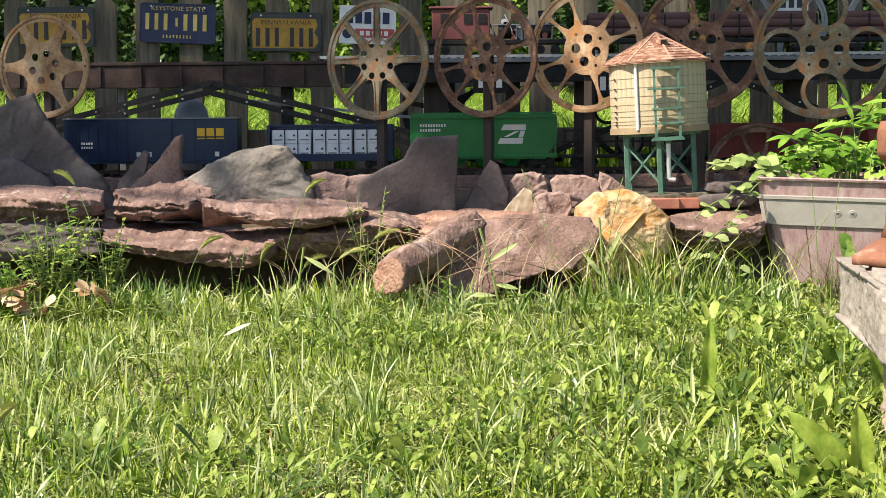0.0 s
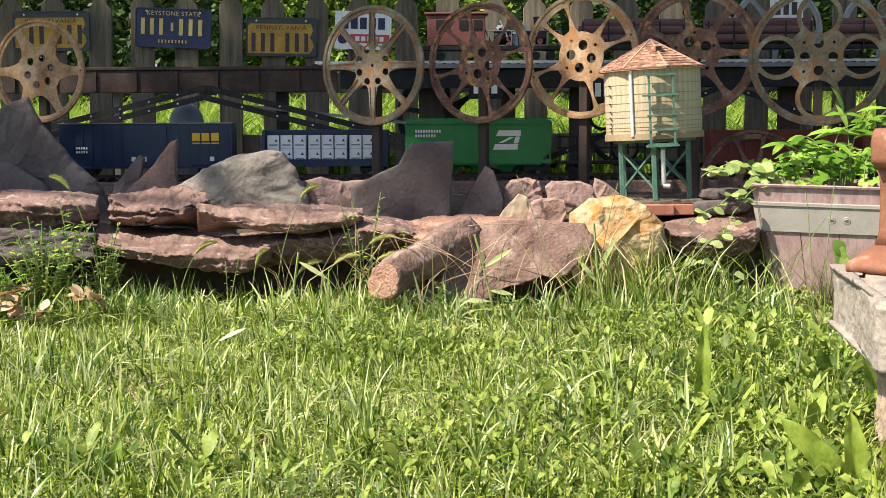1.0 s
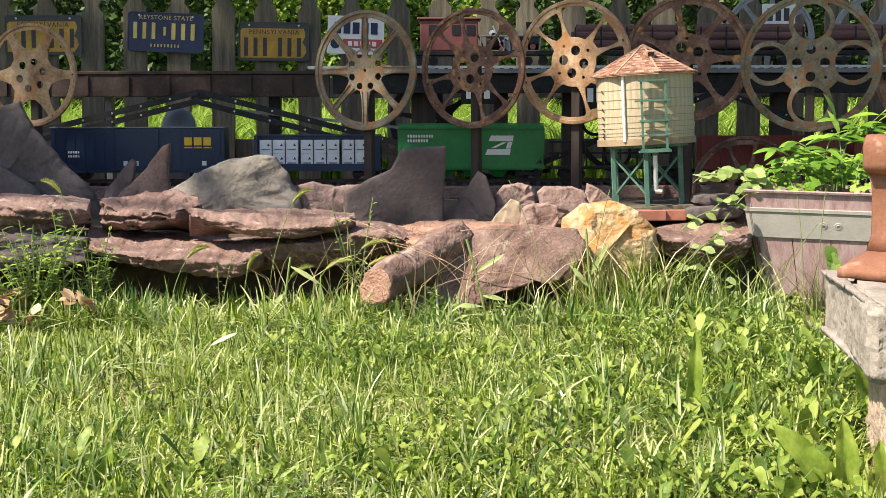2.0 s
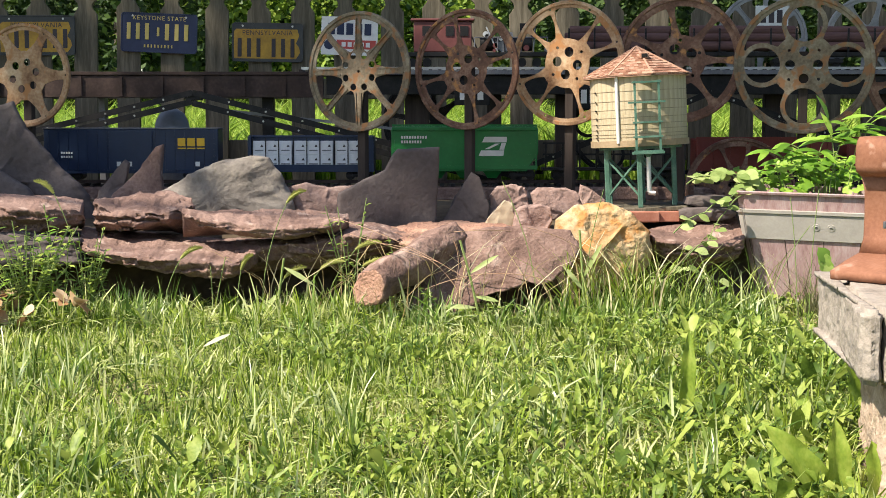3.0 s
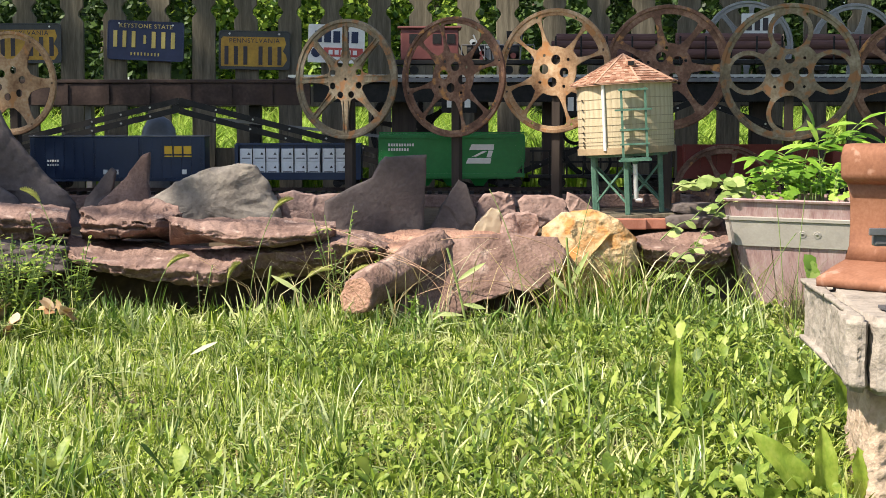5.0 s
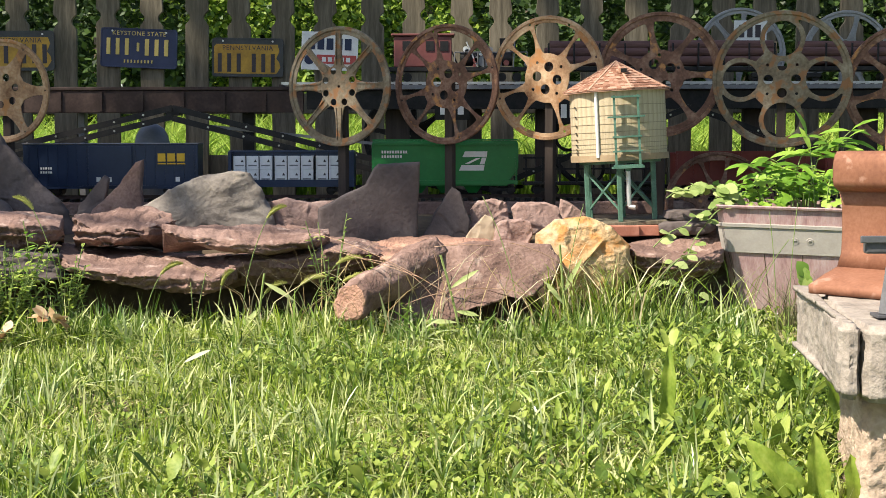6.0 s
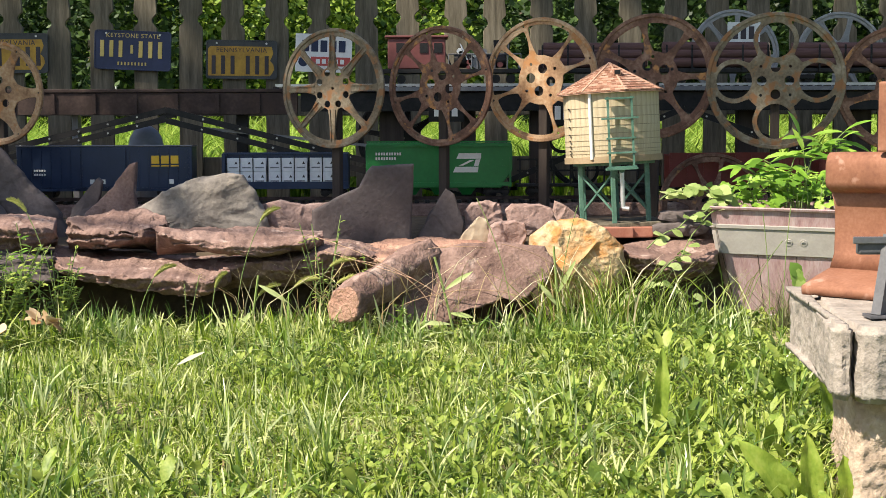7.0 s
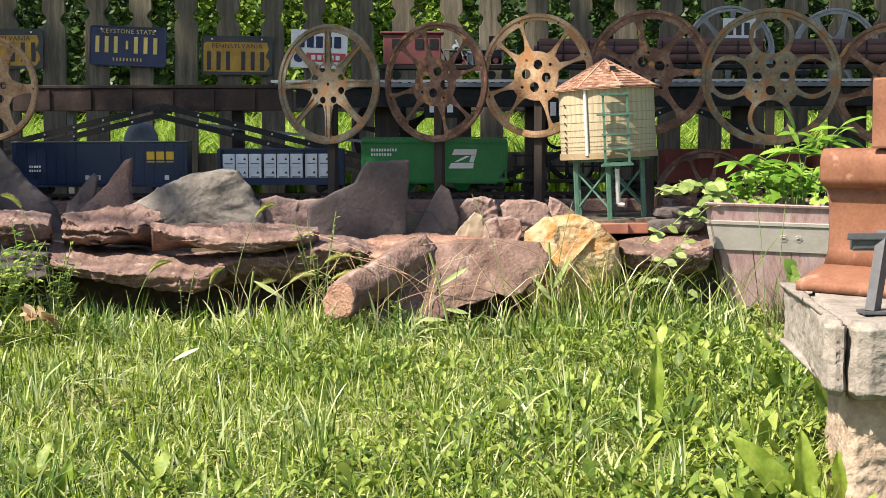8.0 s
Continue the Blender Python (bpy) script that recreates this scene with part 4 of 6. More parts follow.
def box_car(x, L, H, mat, ink, label, emblem):
    car = thing("box_car", pose(x, 4.45, RAIL), label, "model train", "lower model train")
    part("body", box(B(), -L / 2, L / 2, -0.048, 0.048, 0.03, H, 0.002), mat, car)
    part("roof", box(B(), -L / 2 - 0.003, L / 2 + 0.003, -0.05, 0.05, H, H + 0.005, 0.002), M_greysteel, car)
    n = 18
    me = mesh_of(box(B(), -0.002, 0.002, -0.002, 0, 0.034, H - 0.004), "rib", mat)
    for i in range(n):
        rx = -L / 2 + 0.015 + (L - 0.03) * i / (n - 1)
        if abs(rx) > 0.075:
            piece("rib", me, car, pose(rx, -0.0478, 0))
    part("door", box(B(), -0.07, 0.07, -0.054, -0.0485, 0.034, H - 0.006, 0.001), mat, car)
    part("door_track", box(B(), -0.09, 0.15, -0.056, -0.049, 0.028, 0.033), mat, car)
    part("side_sill", box(B(), -L / 2, L / 2, -0.050, -0.0485, 0.022, 0.03), mat, car)
    for i in range(6):
        part("ladder_rung", box(B(), L / 2 - 0.03, L / 2 - 0.008, -0.055, -0.053, 0.045 + 0.017 * i, 0.047 + 0.017 * i), mat, car)
    for i in range(3):
        ex = L * emblem + i * 0.031
        part("print_bar", box(B(), ex, ex + 0.025, -0.0525, -0.0505, H - 0.055, H - 0.029), ink, car)
        part("print_bar", box(B(), ex, ex + 0.026, -0.0525, -0.0505, H - 0.064, H - 0.060), ink, car)
    for j in range(2):
        for i in range(5):
            bx = -L * 0.40 + 0.008 * i
            part("print_bar", box(B(), bx, bx + 0.005, -0.0525, -0.0505, 0.072 + 0.013 * j, 0.079 + 0.013 * j), M_white, car)
    for dx in (-0.045, -0.01, 0.21):
        part("stencil_panel", box(B(), dx, dx + 0.014, -0.0562, -0.0545, 0.045, 0.06), M_aluminium, car)
    trucks(car, L)


box_car(-1.02, 0.565, 0.165, M_navy, M_yellow, "navy blue model box car with yellow lettering bars", 0.27)
box_car(-1.66, 0.50, 0.160, M_yellow, M_signred, "bright yellow model box car with red lettering bars", 0.05)

gon = thing("crate_car", pose(-0.437, 4.45, RAIL), "dark blue model well car stacked with white crates", "model train", "lower model train")
L = 0.41
part("floor", box(B(), -L / 2, L / 2, -0.046, 0.046, 0.028, 0.04, 0.002), M_navy, gon)
part("lower_side", box(B(), -L / 2, L / 2, -0.05, -0.046, 0.026, 0.05, 0.001), M_navy, gon)
part("end_wall", box(B(), -L / 2, -L / 2 + 0.012, -0.048, 0.048, 0.04, 0.142, 0.002), M_navy, gon)
part("end_wall", box(B(), L / 2 - 0.04, L / 2, -0.048, 0.048, 0.04, 0.142, 0.002), M_navy, gon)
part("centre_beam", box(B(), -L / 2 + 0.012, L / 2 - 0.04, -0.004, 0.004, 0.04, 0.145), M_navy, gon)
part("top_rail", box(B(), -L / 2, L / 2, -0.012, 0.012, 0.138, 0.145, 0.001), M_navy, gon)
me = mesh_of(box(B(), -0.0205, 0.0205, -0.019, 0.019, 0, 0.043, 0.0015), "crate", M_cratewhite)
mark = mesh_of(rod(B(), (0, 0, 0), (0, 0.0006, 0), 0.006, seg=3), "crate_mark", DARKINK)
for i in range(8):
    cx = -L / 2 + 0.037 + 0.0425 * i + 0.006 * (i // 3)
    for j in range(2):
        for side in (-0.0245, 0.0245):
            crate = piece("crate", me, gon, pose(cx, side, 0.0405 + 0.0435 * j))
            if side < 0:
                piece("crate_mark", mark, crate, pose(0.009, -0.0198, 0.026))
                part("print_bar", box(B(), -0.014, 0.014, -0.0198, -0.0192, 0.010, 0.014), M_greysteel, crate)
for i in range(9):
    cx = -L / 2 + 0.0158 + 0.0425 * i + 0.006 * (i // 3)
    part("strap", box(B(), cx - 0.0015, cx + 0.0015, -0.046, -0.0445, 0.04, 0.135), M_black, gon)
trucks(gon, L, 0.05)

hop = thing("covered_hopper", pose(0.062, 4.45, RAIL), "bright green model covered hopper with white emblem", "model train", "lower model train")
L, Hh = 0.472, 0.172
loop = [(-L / 2, Hh - 0.01), (-L / 2 + 0.004, Hh), (L / 2 - 0.004, Hh), (L / 2, Hh - 0.01), (L / 2, 0.085), (L / 2 - 0.03, 0.045), (L / 2 - 0.035, 0.03), (-L / 2 + 0.02, 0.03), (-L / 2 + 0.012, 0.045), (-L / 2, 0.06)]
piece("body", flat_shape("body", [loop], 0.092, 0.002, M_bngreen), hop, pose(0, 0, 0))
part("roof_walk", box(B(), -L / 2, L / 2, -0.03, 0.03, Hh + 0.003, Hh + 0.008), M_bngreen, hop)
part("side_sill", box(B(), -L / 2, L / 2, -0.052, -0.0485, 0.034, 0.046, 0.001), M_bngreen, hop)
part("top_sill", box(B(), -L / 2, L / 2, -0.052, -0.0485, Hh - 0.012, Hh - 0.002, 0.001), M_bngreen, hop)
for sx in (-L / 2 + 0.002, L / 2 - 0.008):
    part("end_post", box(B(), sx, sx + 0.006, -0.05, -0.044, 0.03, 0.13), M_bngreen, hop)
for i in range(6):
    part("ladder_rung", box(B(), L / 2 - 0.03, L / 2 - 0.002, -0.053, -0.051, 0.045 + 0.018 * i, 0.047 + 0.018 * i), M_bngreen, hop)
for j, count in enumerate((10, 8)):
    for i in range(count):
        bx = -L / 2 + 0.03 + 0.0086 * i
        part("print_bar", box(B(), bx, bx + 0.0055, -0.0505, -0.0488, 0.134 - 0.015 * j, 0.143 - 0.015 * j), M_white, hop)
for a in ([(0.045, 0.078), (0.125, 0.078), (0.128, 0.096), (0.053, 0.096)], [(0.056, 0.122), (0.135, 0.122), (0.137, 0.14), (0.064, 0.14)], [(0.064, 0.1), (0.078, 0.1), (0.115, 0.118), (0.10, 0.118)], [(0.112, 0.098), (0.127, 0.098), (0.134, 0.12), (0.119, 0.12)]):
    piece("emblem_stripe", flat_shape("emblem_stripe", [a], 0.001, 0.0, M_white), hop, pose(0, -0.0492, 0))
for sx in (-0.09, 0.0, 0.09):
    bm = B()
    bmesh.ops.create_cone(bm, cap_ends=True, segments=4, radius1=0.02, radius2=0.05, depth=0.03, matrix=Matrix.Translation((sx, 0, 0.02)) @ Matrix.Rotation(math.pi / 4, 4, "Z"))
    part("outlet_bay", bm, M_bngreen, hop)
trucks(hop, L, 0.05)

rack = thing("skeleton_flat_car", pose(0.545, 4.45, RAIL), "black model flat car with an open rack frame", "model train", "lower model train")
L = 0.46
part("deck", box(B(), -L / 2, L / 2, -0.045, 0.045, 0.03, 0.04, 0.002), M_black, rack)
for i in range(9):
    x = -L / 2 + 0.01 + (L - 0.02) * i / 8
    part("rack_post", box(B(), x - 0.003, x + 0.003, -0.044, -0.038, 0.04, 0.12), M_black, rack)
for z in (0.08, 0.116):
    part("rack_rail", box(B(), -L / 2, L / 2, -0.046, -0.044, z, z + 0.006), M_black, rack)
trucks(rack, L)


def gondola(x, L, label):
    car = thing("gondola_car", pose(x, 4.45, RAIL), label, "model train", "lower model train")
    part("floor", box(B(), -L / 2, L / 2, -0.044, 0.044, 0.028, 0.036), M_redcar, car)
    for y in (-0.048, 0.044):
        part("side", box(B(), -L / 2, L / 2, y, y + 0.004, 0.028, 0.135, 0.001), M_redcar, car)
    for sx in (-L / 2, L / 2 - 0.004):
        part("end", box(B(), sx, sx + 0.004, -0.0435, 0.0435, 0.036, 0.13), M_redcar, car)
    for i in range(9):
        rx = -L / 2 + 0.01 + (L - 0.02) * i / 8
        part("rib", box(B(), rx - 0.004, rx + 0.004, -0.052, -0.0485, 0.03, 0.132), M_redcar, car)
    part("top_rail", box(B(), -L / 2, L / 2, -0.053, -0.0487, 0.1325, 0.139), M_redcar, car)
    trucks(car, L)


gondola(1.03, 0.44, "red model gondola car with ribbed sides")
gondola(1.52, 0.44, "dull red model gondola car with ribbed sides")

# ---------- water tower ----------
tower = thing("water_tower", pose(0.566, 3.9, 0.271, 0, -2.8, 0), "cream model water tower with red shingle roof on green legs", "water tower")
R, Z0, Z1 = 0.136, 0.172, 0.365
N = 46
bm = B()
w = 2 * math.pi * 0.985 / N
q = [(R * math.cos(a), R * math.sin(a)) for a in (-w / 2, 0, w / 2)] + [(R * 0.97 * math.cos(a), R * 0.97 * math.sin(a)) for a in (w / 2, -w / 2)]
lo = [bm.verts.new((x, y, Z0 + 0.004)) for x, y in q]
hi = [bm.verts.new((x, y, Z1)) for x, y in q]
for k in range(5):
    bm.faces.new((lo[k], lo[(k + 1) % 5], hi[(k + 1) % 5], hi[k]))
stave = mesh_of(bm, "stave", M_tank)
tank = part("tank", rod(B(), (0, 0, Z0), (0, 0, Z1), R * 0.988, seg=92), M_tank, tower)
for i in range(N):
    piece("stave", stave, tank, pose(0, 0, 0, 0, 0, 360 * i / N))
part("base_band", lathe(B(), [(R * 0.9, Z0 - 0.001), (R + 0.004, Z0 - 0.001), (R + 0.004, Z0 + 0.017), (R * 0.9, Z0 + 0.017)], 48), M_baseband, tower)
for z in (0.197, 0.206, 0.219, 0.234, 0.252, 0.274, 0.298, 0.325):
    bm = lathe(B(), [(R + 0.0001, z), (R + 0.0010, z), (R + 0.0010, z + 0.0014), (R + 0.0001, z + 0.0014)], 48)
    hoop = part("hoop", bm, M_hoop, tower)
    part("hoop_clasp", rod(B(), (-R * 0.93 - 0.002, -R * 0.36, z + 0.0007), (-R * 0.93 - 0.002, -R * 0.36 - 0.012, z + 0.0007), 0.002, seg=8), M_black, hoop)
RE, ZA = 0.158, 0.448
slope = math.atan2(ZA - Z1, RE)
bm = B()
for s in range(8):
    a0, a1 = 2 * math.pi * (s + 0.15) / 8, 2 * math.pi * (s + 1.15) / 8
    for row in range(11):
        u0, u1 = row / 11, (row + 1) / 11
        n = max(1, round(9 * (1 - u0)))
        for k in range(n):
            f0, f1 = k / n, (k + 0.93) / n
            def spot(u, fr, lift):
                r = RE * (1 - u)
                p = Vector((r * math.cos(a0), r * math.sin(a0), 0)).lerp(Vector((r * math.cos(a1), r * math.sin(a1), 0)), fr)
                return bm.verts.new((p.x, p.y, Z1 + 0.004 + (ZA - Z1) * u + lift))
            q = [spot(u0, f0, 0.0028), spot(u0, f1, 0.0028), spot(min(1, u1 + 0.02), f1, 0.0), spot(min(1, u1 + 0.02), f0, 0.0)]
            bm.faces.new(q)
            w = [spot(u0, f0, 0.0028), spot(u0, f1, 0.0028), spot(u0, f1, -0.001), spot(u0, f0, -0.001)]
            bm.faces.new(w[::-1])
part("shingles", bm, M_shingle, tower)
bm = B()
bmesh.ops.create_cone(bm, cap_ends=True, segments=8, radius1=RE, radius2=0.002, depth=ZA - Z1, matrix=Matrix.Translation((0, 0, (ZA + Z1) / 2)) @ Matrix.Rotation(2 * math.pi * 0.15 / 8, 4, "Z"))
part("roof", bm, M_rooftrim, tower)
for s in range(8):
    a = 2 * math.pi * (s + 0.15) / 8
    part("ridge", bar(B(), (RE * math.cos(a), RE * math.sin(a), Z1 + 0.005), (0, 0, ZA + 0.006), 0.005, 0.004), M_rooftrim, tower)
part("hatch", box(B(), 0.0, 0.022, -0.075, -0.045, 0.415, 0.432, 0.002), M_shingle, tower)
part("hatch_opening", box(B(), 0.003, 0.019, -0.0765, -0.0751, 0.418, 0.429), M_black, tower)
part("downspout", rod(B(), (-0.076, -0.118, Z0 + 0.01), (-0.076, -0.118, Z1), 0.0048, seg=12), M_white, tower)
for x in (-0.034, 0.032):
    part("ladder_rail", box(B(), x, x + 0.006, -0.158, -0.152, 0.15, 0.352), M_tower, tower)
for i, z in enumerate((0.155, 0.195, 0.235, 0.29, 0.345)):
    part("ladder_step", box(B(), -0.038 if i != 3 else -0.05, 0.042 if i != 3 else 0.052, -0.1605, -0.147, z, z + 0.005), M_tower, tower)
part("platform", box(B(), -0.042, 0.045, -0.165, -0.135, 0.150, 0.156), M_tower, tower)
for k in range(6):
    a = radians(60 * k + 20)
    x, y = 0.108 * math.cos(a), 0.108 * math.sin(a)
    part("leg", box(B(), x - 0.0065, x + 0.0065, y - 0.0065, y + 0.0065, 0.0, Z0 - 0.008, 0.0015), M_tower, tower)
    b = radians(60 * (k + 1) + 20)
    x2, y2 = 0.108 * math.cos(b), 0.108 * math.sin(b)
    part("cross_brace", bar(B(), (x, y, 0.03), (x2, y2, 0.14), 0.004, 0.005), M_tower, tower)
    part("cross_brace", bar(B(), (x2, y2, 0.03), (x, y, 0.14), 0.004, 0.005), M_tower, tower)
part("leg_cap", rod(B(), (0, 0, Z0 - 0.009), (0, 0, Z0 - 0.002), 0.118, seg=24), M_tower, tower)
part("water_pipe", rod(B(), (0.002, -0.14, 0.045), (0.002, -0.14, 0.15), 0.0065, seg=14), M_aluminium, tower)
part("pipe_elbow", rod(B(), (0.0, -0.14, 0.043), (0.018, -0.145, 0.04), 0.0065, seg=14), M_aluminium, tower)
part("valve_wheel", rod(B(), (0.002, -0.15, 0.15), (0.002, -0.142, 0.15), 0.009, seg=14), M_tower, tower)
part("foot_board", box(B(), -0.13, 0.13, -0.13, 0.12, -0.012, 0.0, 0.002), M_fence, tower)
for i in range(3):
    bk = new("brick", mesh_of(box(B(), -0.05, 0.05, -0.025, 0.025, 0, 0.03, 0.003), "brick", M_brick))
    bk.matrix_basis = pose(0.56 + 0.06 * i - 0.02, 3.76 + 0.02 * i, 0.232, 0, 0, 8 - 7 * i)
    tagged(bk, "red clay brick set under the water tower", "brick", "bricks under the tower")

# ---------- planter ----------
planter = thing("planter", pose(1.063, 3.757, -0.02, 0, 1.2, -20), "square mauve wood-look planter with a grey band", "planter")
R0, R1, HP = 0.165, 0.232, 0.338


def tub_half(z):
    return R0 + (R1 - R0) * z / HP


def frustum(levels, cut=0.02, n=14):
    """A square tub with cut corners through the levels of (half width, z)."""
    bm = B()
    rings = []
    for h, z in levels:
        line = []
        for k in range(4):
            m = Matrix.Rotation(math.pi / 2 * k, 3, "Z")
            for i in range(n + 1):
                x = -h + cut + (2 * h - 2 * cut) * i / n
                line.append(bm.verts.new(m @ Vector((x, -h, z))))
        rings.append(line)
    m = len(rings[0])
    for p, q in zip(rings, rings[1:]):
        for i in range(m):
            bm.faces.new((p[i], p[(i + 1) % m], q[(i + 1) % m], q[i]))
    return bm


levels = [(R0 - 0.01, 0.0), (R0, 0.003)] + [(tub_half(HP * u), HP * u) for u in (0.2, 0.4, 0.6, 0.8, 0.95)]
levels += [(R1 - 0.004, HP - 0.007), (R1 + 0.006, HP - 0.005), (R1 + 0.008, HP), (R1 + 0.004, HP + 0.003), (R1 - 0.010, HP + 0.002), (R1 - 0.014, HP - 0.05)]
part("tub", frustum(levels), M_barrel, planter)
part("band", frustum([(tub_half(0.213), 0.213), (tub_half(0.215) + 0.005, 0.214), (tub_half(0.28) + 0.005, 0.281), (tub_half(0.284) + 0.008, 0.283), (tub_half(0.29) + 0.008, 0.291), (tub_half(0.293), 0.293)]), M_band, planter, "pitted grey moulded band")
part("foot_band", frustum([(tub_half(0.0), 0.0), (tub_half(0.0) + 0.005, 0.001), (tub_half(0.05) + 0.005, 0.05), (tub_half(0.052), 0.052)]), M_band, planter)
for x in (-0.02, 0.018):
    rv = part("rivet", rod(B(), (x, -tub_half(0.25) - 0.003, 0.25), (x, -tub_half(0.25) - 0.0065, 0.249), 0.0105, 0.0095, 20), M_band, planter)
    part("rivet_centre", rod(B(), (x, -tub_half(0.25) - 0.0062, 0.25), (x, -tub_half(0.25) - 0.0078, 0.249), 0.0055, 0.004, 14), M_band, rv)
for x in (-0.155, -0.08, 0.0, 0.075, 0.15):
    bm = B()
    bar(bm, (x, -tub_half(0.054) - 0.0006, 0.054), (x * 1.25, -tub_half(0.212) - 0.0006, 0.212), 0.0015, 0.0014)
    part("plank_joint", bm, M_soil, planter)
part("soil", box(B(), -R1 + 0.02, R1 - 0.02, -R1 + 0.02, R1 - 0.02, HP - 0.06, HP - 0.018), M_soil, planter)

# ---------- concrete blocks with rail ----------
def block(name, pts, z0, z1, mat, label, seed, rough):
    """A split-faced block over the plan pts, with uneven faces."""
    bm = B()
    vs = [bm.verts.new((x, y, z0)) for x, y in pts]
    f = bm.faces.new(vs)
    up = bmesh.ops.extrude_face_region(bm, geom=[f])["geom"]
    bmesh.ops.translate(bm, verts=[v for v in up if isinstance(v, bmesh.types.BMVert)], vec=(0, 0, z1 - z0))
    bmesh.ops.recalc_face_normals(bm, faces=bm.faces)
    bmesh.ops.bevel(bm, geom=list(bm.edges), offset=0.006, segments=2, affect="EDGES")
    bmesh.ops.triangulate(bm, faces=[f for f in bm.faces if len(f.verts) > 4])
    for _ in range(7):
        long = [e for e in bm.edges if e.calc_length() > 0.009]
        if long:
            bmesh.ops.subdivide_edges(bm, edges=long, cuts=1)
            bmesh.ops.triangulate(bm, faces=[f for f in bm.faces if len(f.verts) > 4])
    bm.normal_update()
    for v in bm.verts:
        q = v.co * 30 + Vector((seed, seed, seed))
        side = 1.0 - 0.8 * abs(v.normal.z)
        v.co += v.normal * side * rough * (noise.fractal(q, 1.0, 2.0, 4) + 0.4 * noise.noise(q * 4))
    ob = new(name, mesh_of(bm, name, mat, True))
    return tagged(ob, label, "block", "stacked garden blocks")


block("concrete_block", [(0.50, 1.62), (0.513, 1.600), (0.525, 1.607), (0.527, 1.70), (0.57, 2.06), (0.585, 2.06), (0.535, 1.80)], 0.176, 0.268, M_concrete, "pale grey split-faced concrete block in a stack", 3, 0.0032)
block("concrete_block", [(0.5272, 1.598), (0.536, 1.586), (0.95, 1.60), (1.0, 2.1), (0.60, 2.06), (0.5295, 1.72)], 0.174, 0.267, M_concrete, "warm grey split-faced concrete block beside another", 5, 0.0036)
block("concrete_block", [(0.535, 1.63), (0.96, 1.62), (1.0, 2.05), (0.62, 2.0)], -0.03, 0.174, M_tan, "rough tan split-faced concrete block under a grey one", 8, 0.006)

rail_axis = Vector((0.66, -0.75, 0)).normalized()
HR = 0.206
half = [(0.0, 0.0), (0.097, 0.0), (0.098, 0.012), (0.06, 0.024), (0.022, 0.034), (0.011, 0.055), (0.0095, 0.09), (0.011, 0.125), (0.02, 0.146), (0.035, 0.154), (0.038, 0.162), (0.038, 0.188), (0.034, 0.200), (0.028, HR - 0.001), (0.0, HR)]
rail = thing("rail_piece", pose(0.629, 2.015, 0.2685, 0, 0, math.degrees(math.atan2(rail_axis.y, rail_axis.x))), "short rusted length of railway rail on concrete blocks", "rail")
for name, i0, i1 in (("rail_foot", 0, 4), ("rail_web", 4, 8), ("rail_head", 8, 14)):
    bm = B()
    loop = half[i0:i1 + 1] + [(-a, b) for a, b in reversed(half[i0:i1 + 1]) if a > 0]
    ends = []
    for x in (0.0, 0.003, 0.15, 0.297, 0.30):
        k = 0.985 if x in (0.0, 0.30) else 1.0
        ends.append([bm.verts.new((x, a * k, b)) for a, b in loop])
    for p, q in zip(ends, ends[1:]):
        for i in range(len(loop)):
            bm.faces.new((p[i], q[i], q[(i + 1) % len(loop)], p[(i + 1) % len(loop)]))
    bm.faces.new(ends[0])
    bm.faces.new(ends[-1][::-1])
    bmesh.ops.recalc_face_normals(bm, faces=bm.faces)
    part(name, bm, M_railrust, rail, smooth=True)
strap = thing("steel_bracket", pose(0.575, 1.665, 0.2685), "grey steel bracket with a leaning leg on the blocks", "bracket")
part("leg", bar(B(), (-0.002, 0.0, 0.002), (0.022, 0.03, 0.10), 0.012, 0.022), M_bracket, strap)
part("foot", box(B(), -0.016, 0.03, -0.012, 0.02, 0.0005, 0.005, 0.001), M_bracket, strap)
part("cross_arm", box(B(), -0.022, 0.11, 0.02, 0.034, 0.078, 0.096, 0.003), M_bracket, strap)
part("arm_lip", box(B(), -0.03, 0.10, 0.016, 0.0195, 0.092, 0.101, 0.001), M_greysteel, strap)

upright = new("upright_plate", mesh_of(box(B(), 0.0, 0.07, -0.02, 0.02, 0.0, 0.10, 0.003), "upright_plate", M_railrust))
upright.matrix_basis = pose(0.668, 1.935, 0.474, 0, 0, -48)
tagged(upright, "dull reddish steel plate standing on the rail head", "steel plate")


# ---------- plants ----------
def mesh_stuff(name, verts, faces, mat, label, category, kind="stuff", parent=None):
    me = bpy.data.meshes.new(name)
    me.from_pydata(verts, [], faces)
    me.materials.append(mat)
    me.shade_smooth()
    ob = new(name, me)
    if parent:
        ob.parent = parent
        return tagged(ob, label)
    return tagged(ob, label, category, "", kind)


